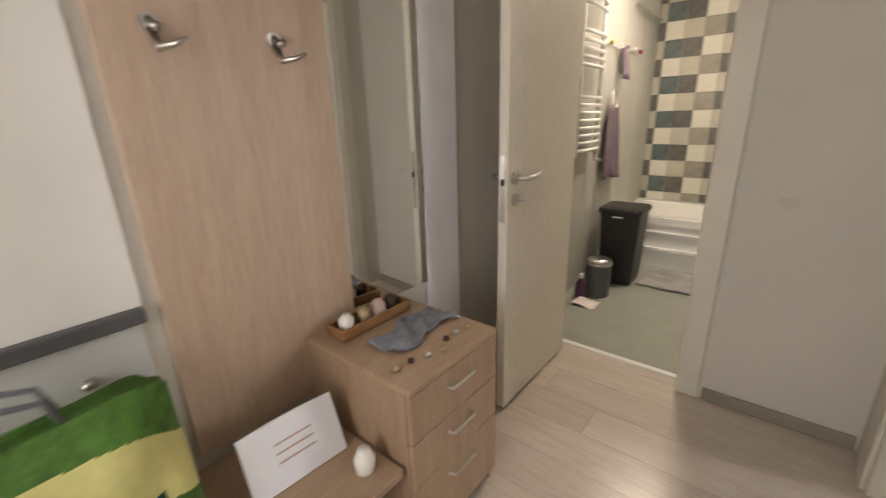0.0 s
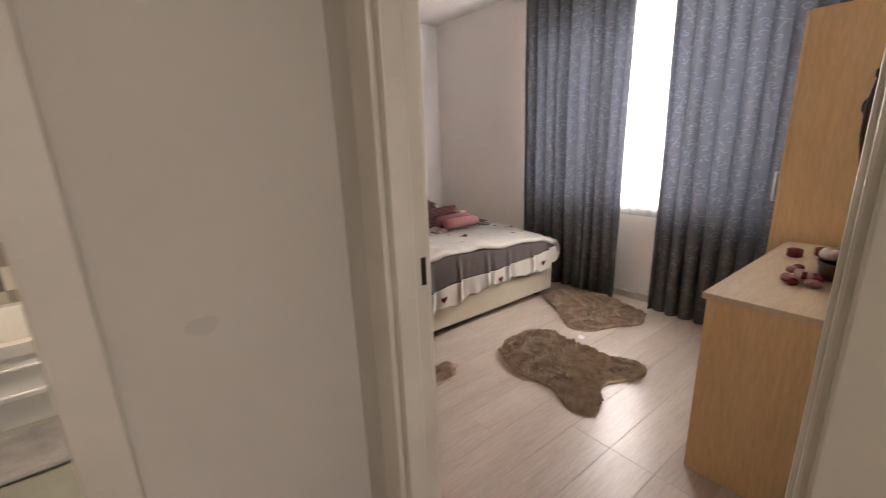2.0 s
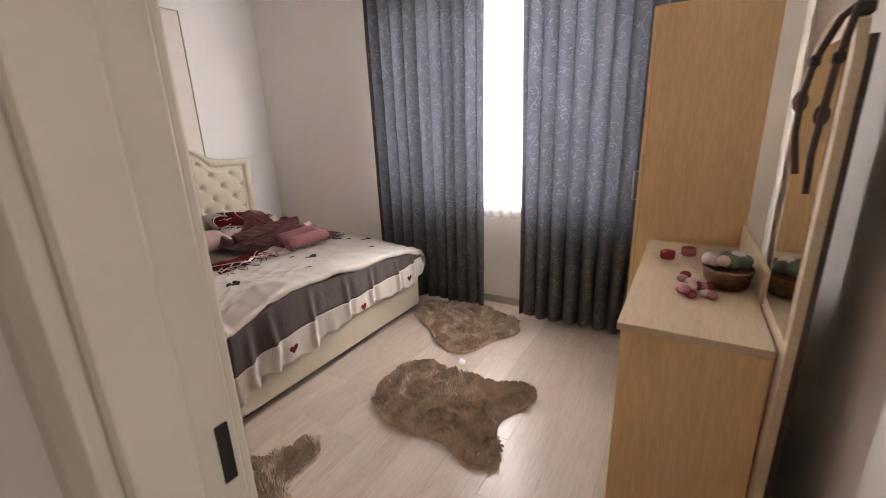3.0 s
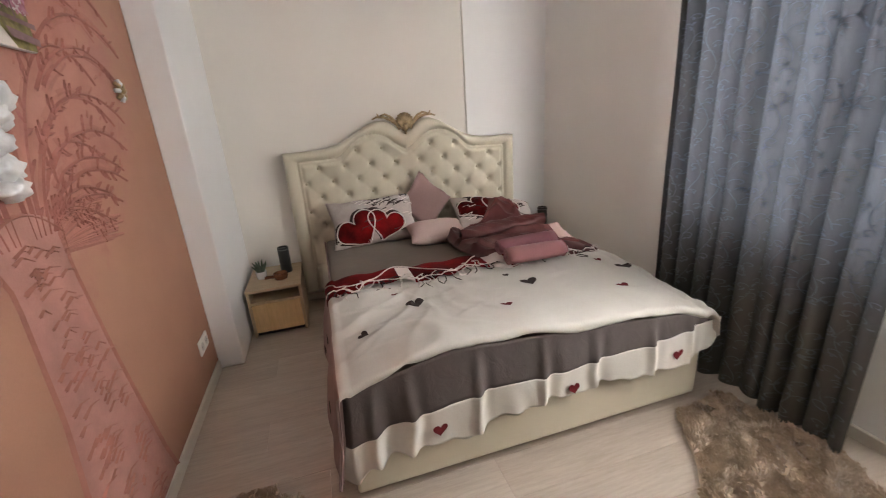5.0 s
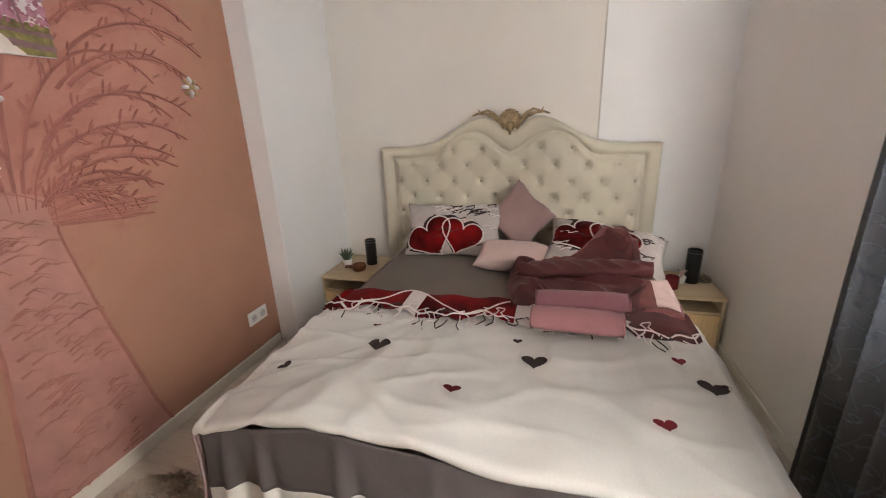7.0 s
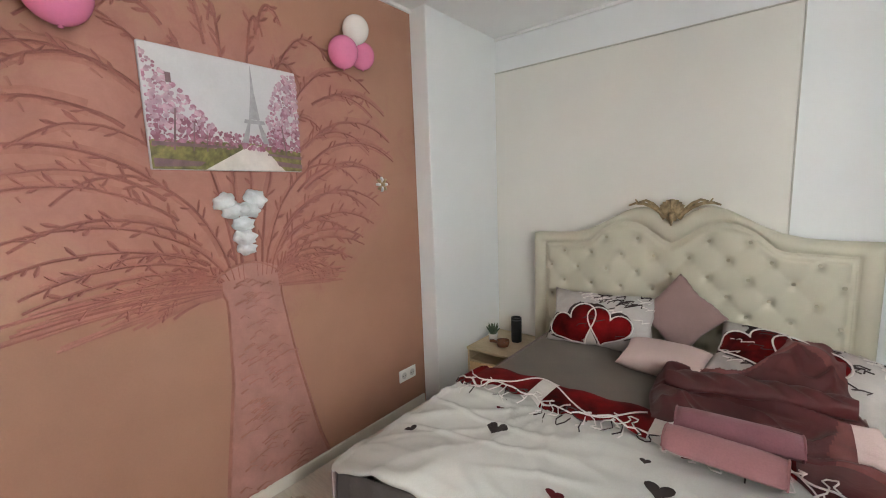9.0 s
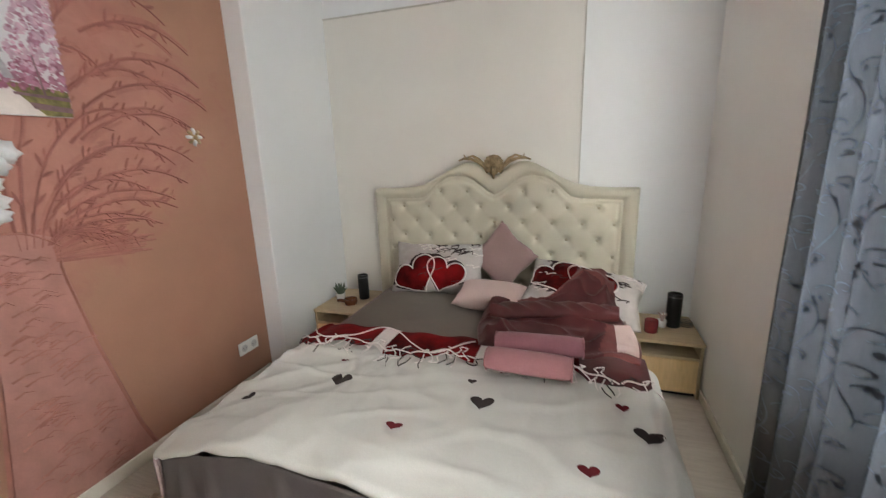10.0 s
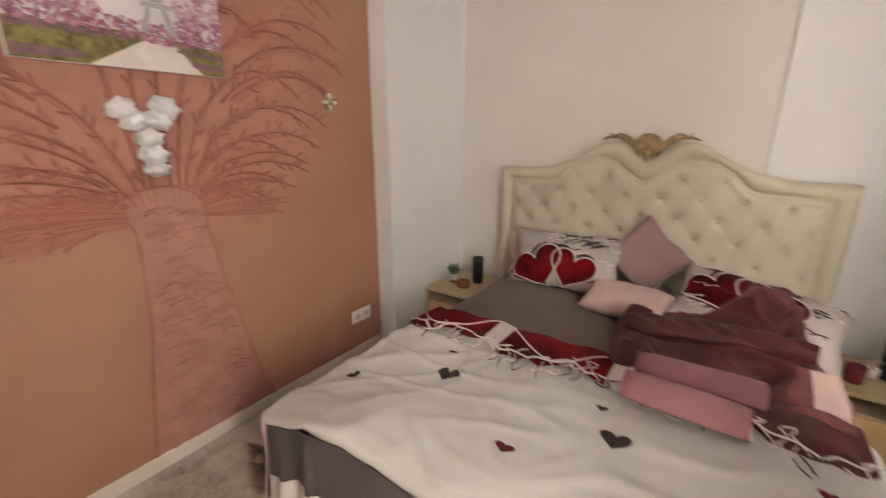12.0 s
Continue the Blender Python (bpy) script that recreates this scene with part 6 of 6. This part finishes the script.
for s in (-1, 1):
    part("bag_handle", tube([(-1.455 + 0.02 * s, -5.06, 0.775), (-1.455 + 0.03 * s, -5.04, 0.835), (-1.455 + 0.035 * s, -5.0, 0.85), (-1.455 + 0.03 * s, -4.95, 0.835), (-1.455 + 0.02 * s, -4.93, 0.775)], 0.006, 6), BLUEG, bag, smooth=True)

# ---- bathroom ----
TY = -0.43
tiles = thing("wall_tiles", "patterned wall tiles in white, beige and teal grey", "tiles", (0, TY, 0), kind="structure")
TC = [plain("tile_teal", (0.105, 0.135, 0.135), 0.22, var=0.4, scale=9, coat=0.3), plain("tile_dark", (0.13, 0.125, 0.115), 0.22, var=0.4, scale=9, coat=0.3), plain("tile_taupe", (0.30, 0.275, 0.235), 0.22, var=0.2, scale=9, coat=0.3),
      plain("tile_white", (0.64, 0.62, 0.54), 0.2, var=0.04, coat=0.3), plain("tile_cream", (0.47, 0.44, 0.37), 0.2, var=0.06, coat=0.3)]
tagged(part("tile_bed", box(HW + 0.012, HX, TY, TY + 0.01, 0.40, H), plain("tile_grout", (0.45, 0.44, 0.40), 0.8)), "grouted tile bed", "wall", kind="structure")
shapes = {}


def tile(x0, x1, z0, z1, mt):
    key = (round(x1 - x0, 3), round(z1 - z0, 3), mt.name)
    if key not in shapes:
        o = part("tile", box(0, x1 - x0 - 0.004, -0.010, 0, 0, z1 - z0 - 0.004, 0.0012), mt)
        shapes[key] = o.data
    else:
        o = new("tile", shapes[key])
    o.parent = tiles
    o.location = Vector((x0, TY, z0)) - tiles.location


rnd = random.Random(2)
TW, TH = 0.307, 0.153
for r in range(14):
    za, zb_ = max(0.44, 0.366 + r * TH), min(H - 0.004, 0.366 + (r + 1) * TH)
    for c in range(6):
        x0 = -1.847 + c * TW
        for half in (0, 1):
            a, b = max(x0 + half * TW / 2, HW + 0.014), min(x0 + (half + 1) * TW / 2, HX - 0.004)
            if b - a < 0.03:
                continue
            if c % 2 and r % 2:
                mt = (TC[0], TC[1])[half] if c == 1 else (TC[2], TC[0])[half]
            elif not c % 2 and not r % 2:
                mt = (TC[2], TC[1])[half]
            else:
                mt = (TC[3], TC[4])[half]
            tile(a, b, za, zb_, mt)
tub = thing("bathtub", "white built-in bathtub with a panelled front", "bathtub", (-0.9, -0.85, 0))
bm = bmesh.new()


def ring(x0, x1, y0, y1, z, r, n=6):
    pts = []
    for cx, cy, a0 in ((x1 - r, y1 - r, 0), (x0 + r, y1 - r, 90), (x0 + r, y0 + r, 180), (x1 - r, y0 + r, 270)):
        for k in range(n + 1):
            a = radians(a0 + 90 * k / n)
            pts.append(bm.verts.new((cx + r * math.cos(a), cy + r * math.sin(a), z)))
    return pts


rs = [ring(HW + 0.02, HX - 0.01, -1.27, TY - 0.012, z, r) for z, r in ((0.375, 0.012), (0.425, 0.012), (0.437, 0.02))]
rs += [ring(HW + 0.02 + d, HX - 0.01 - d, -1.27 + d, TY - 0.012 - d, z, r) for d, z, r in ((0.07, 0.437, 0.08), (0.085, 0.425, 0.1), (0.12, 0.2, 0.12), (0.18, 0.10, 0.14))]
for a, b in zip(rs, rs[1:]):
    for i in range(len(a)):
        j = (i + 1) % len(a)
        bm.faces.new((a[i], a[j], b[j], b[i]))
bm.faces.new(rs[-1])
part("basin", bm, CERAM, tub, smooth=False)
part("front_panel", box(HW + 0.02, HX - 0.01, -1.262, -1.245, 0.004, 0.376, 0.002), PVC, tub)
part("panel_rib", box(HW + 0.02, HX - 0.01, -1.282, -1.262, 0.15, 0.185, 0.008, 2), PVC, tub)
part("panel_rib", box(HW + 0.02, HX - 0.01, -1.276, -1.262, 0.30, 0.32, 0.006, 2), PVC, tub)
bk = thing("laundry_basket", "tall black plastic laundry basket with a lid", "basket", (-1.39, -1.72, 0.004))
bm = bmesh.new()
rs = [ring(-1.39 - w, -1.39 + w, -1.70 - d, -1.70 + d, z, 0.05) for w, d, z in ((0.115, 0.13, 0.004), (0.125, 0.14, 0.05), (0.145, 0.16, 0.55), (0.147, 0.162, 0.565))]
for a, b in zip(rs, rs[1:]):
    for i in range(len(a)):
        bm.faces.new((a[i], a[(i + 1) % len(a)], b[(i + 1) % len(a)], b[i]))
bm.faces.new(rs[0][::-1]); bm.faces.new(rs[-1])
part("body", bm, BLACK, bk)
bm = bmesh.new()
rs = [ring(-1.39 - w, -1.39 + w, -1.70 - d, -1.70 + d, z, 0.05) for w, d, z in ((0.156, 0.172, 0.567), (0.158, 0.174, 0.585), (0.150, 0.166, 0.60), (0.10, 0.11, 0.606))]
for a, b in zip(rs, rs[1:]):
    for i in range(len(a)):
        bm.faces.new((a[i], a[(i + 1) % len(a)], b[(i + 1) % len(a)], b[i]))
bm.faces.new(rs[0][::-1]); bm.faces.new(rs[-1])
part("lid", bm, BLACK, bk)
part("label_tag", box(-1.43, -1.36, -1.864, -1.860, 0.535, 0.545), PVC, bk, "white label bar")
pb = thing("pedal_bin", "small grey metal pedal bin with a chrome rim", "bin", (-1.42, -2.10, 0.004))
part("body", turned([(0.080, 0), (0.085, 0.01), (0.085, 0.235)], (-1.42, -2.10, 0.004), 28), DKGREY, pb, smooth=False)
part("rim", turned([(0.088, 0.236), (0.090, 0.245), (0.088, 0.255)], (-1.42, -2.10, 0.004), 28), CHROME, pb, smooth=True)
part("lid", turned([(0.087, 0.256), (0.078, 0.275), (0.045, 0.288), (0.01, 0.290)], (-1.42, -2.10, 0.004), 28), CHROME, pb, smooth=True)
part("pedal", box(-1.44, -1.40, -2.23, -2.17, 0.012, 0.022, 0.003), CHROME, pb)
ra = thing("towel_radiator", "white ladder towel radiator on the bathroom wall", "radiator", (HW + 0.06, -2.15, 1.4))
for y in (-2.34, -1.98):
    part("upright", tube([(HW + 0.06, y, 1.01), (HW + 0.06, y, 2.10)], 0.016, 10), PVC, ra, smooth=True)
for grp, count in ((1.05, 8), (1.565, 5), (1.90, 4)):
    for k in range(count):
        z = grp + 0.047 * k
        part("rung", tube([(HW + 0.072, -2.34, z), (HW + 0.086, -2.25, z), (HW + 0.086, -2.07, z), (HW + 0.072, -1.98, z)], 0.011, 8), PVC, ra, smooth=True)
for y, z in ((-2.34, 1.03), (-1.98, 1.03), (-2.34, 2.07), (-1.98, 2.07)):
    part("bracket", tube([(HW + 0.012, y, z), (HW + 0.06, y, z)], 0.010, 8), PVC, ra)
part("valve", tube([(HW + 0.06, -1.98, 1.02), (HW + 0.06, -1.98, 0.97), (HW + 0.11, -1.98, 0.965)], 0.014, 8), CHROME, ra, smooth=True)
hr = thing("hook_rail", "wall hook rail with coloured knobs in the bathroom", "hook rail", (HW + 0.02, -1.4, 1.75))
part("rail", box(HW + 0.012, HW + 0.024, -1.80, -1.02, 1.735, 1.760, 0.003), PVC, hr)
for k, mt in enumerate((YELLOW, PVC, PURPLE, PVC, REDWAX)):
    y = -1.76 + 0.175 * k
    part("knob", turned([(0.010, -0.012), (0.020, 0.0), (0.020, 0.012), (0.008, 0.02)], (HW + 0.045, y, 1.748), 12), mt, hr, smooth=True)


def hung(name, label, y0, y1, z0, z1, material, x=HW + 0.05):
    def fn(u, v):
        y = y0 + (y1 - y0) * (0.5 + (u - 0.5) * (0.45 + 0.55 * (1 - v) ** 0.6))
        return Vector((x + 0.018 * math.sin(u * 15) * (1.1 - 0.5 * v) + 0.02 * (1 - v), y, z0 + (z1 - z0) * v + 0.02 * math.sin(5 * u) * (1 - v)))
    o = part(name, grid(24, 16, fn), material, smooth=True)
    o.modifiers.new("thick", "SOLIDIFY").thickness = 0.010
    return tagged(o, label, "towel")


hung("hand_towel", "purple-grey hand towel hanging on a ring", -1.80, -1.45, 0.80, 1.34, PURPLE)
hung("wash_cloth", "small purple wash cloth hanging from the hook rail", -1.55, -1.42, 1.54, 1.74, PURPLE)
tagged(part("towel_ring", tube([(HW + 0.05, -1.63 + 0.07 * math.cos(k * 0.35), 1.37 + 0.07 * math.sin(k * 0.35)) for k in range(19)], 0.006, 6), CHROME, smooth=True), "round nickel towel ring on the wall", "towel ring")
tagged(part("bath_mat", grid(24, 16, lambda u, v: Vector((-1.24 + 0.72 * u, -1.76 + 0.40 * v, 0.012 + 0.006 * noise.noise((u * 8, v * 8, 2)) + 0.004 * math.sin(14 * v)))), fabric("grey_bath_mat", (0.33, 0.32, 0.32), weave=300, var=0.3), smooth=True), "grey patterned bath mat before the tub", "bath mat").modifiers.new("thick", "SOLIDIFY").thickness = 0.01
bt = thing("cleaner_bottle", "small purple cleaner bottle beside the bin", "bottle", (-1.50, -2.20, 0.004))
part("body", turned([(0.03, 0), (0.034, 0.006), (0.034, 0.11), (0.014, 0.14), (0.014, 0.15)], (-1.50, -2.22, 0.004), 18), plain("purple_plastic", (0.10, 0.025, 0.10), 0.35), bt, smooth=True)
part("cap", turned([(0.018, 0.15), (0.018, 0.18), (0.014, 0.184)], (-1.50, -2.22, 0.004), 16), PVC, bt)
tagged(part("cleaning_cloth", grid(14, 10, lambda u, v: Vector((-1.50 + 0.16 * u, -2.38 + 0.13 * v, 0.014 + 0.02 * abs(noise.noise((u * 5, v * 5, 7))) + 0.01 * math.sin(6 * u)))), LACE, smooth=True), "crumpled white cloth on the bathroom floor", "cloth").modifiers.new("thick", "SOLIDIFY").thickness = 0.006
sr = part("shower_rail", tube([(HW + 0.05, -0.50, 2.06), (HW + 0.05, -1.27, 2.06)], 0.012, 8), CHROME, smooth=True)
tagged(sr, "metal shower curtain rail above the tub", "rail")
bl = thing("ceiling_light", "square opal ceiling light in the bathroom", "ceiling light", (-1.0, -1.7, H))
part("diffuser", box(-1.16, -0.84, -1.86, -1.54, H - 0.06, H - 0.002, 0.01, 2), LAMPGLASS, bl)

# ---- laminate boards ----
meshes = {}
rnd = random.Random(77)


def boards(x0, x1, y0, y1, first):
    """Laminate boards along x, their end joints staggered row by row."""
    y, row = y0, first
    while y < y1 - 0.02:
        yw = min(0.192, y1 - y)
        x = x0 - rnd.choice([0.0, 0.32, 0.64, 0.9])
        while x < x1:
            a, b = max(x, x0), min(x + 1.28, x1)
            x += 1.28
            if b - a < 0.03:
                continue
            key = (round(b - a, 3), round(yw, 3))
            if key not in meshes:
                bm = box(0, b - a - 0.0008, 0, yw - 0.0008, 0, 0.0085, 0.0005)
                o = part("board", bm, BOARD)
                meshes[key] = o.data
            else:
                o = new("board", meshes[key])
            o.parent = floor
            o.location = (a, y, -0.0086)
        y += 0.192
        row += 1


boards(-0.05, WX - 0.002, SY, 0.08, 0)
boards(HW + 0.002, -0.0512, -6.99, BY + 0.086, 3)
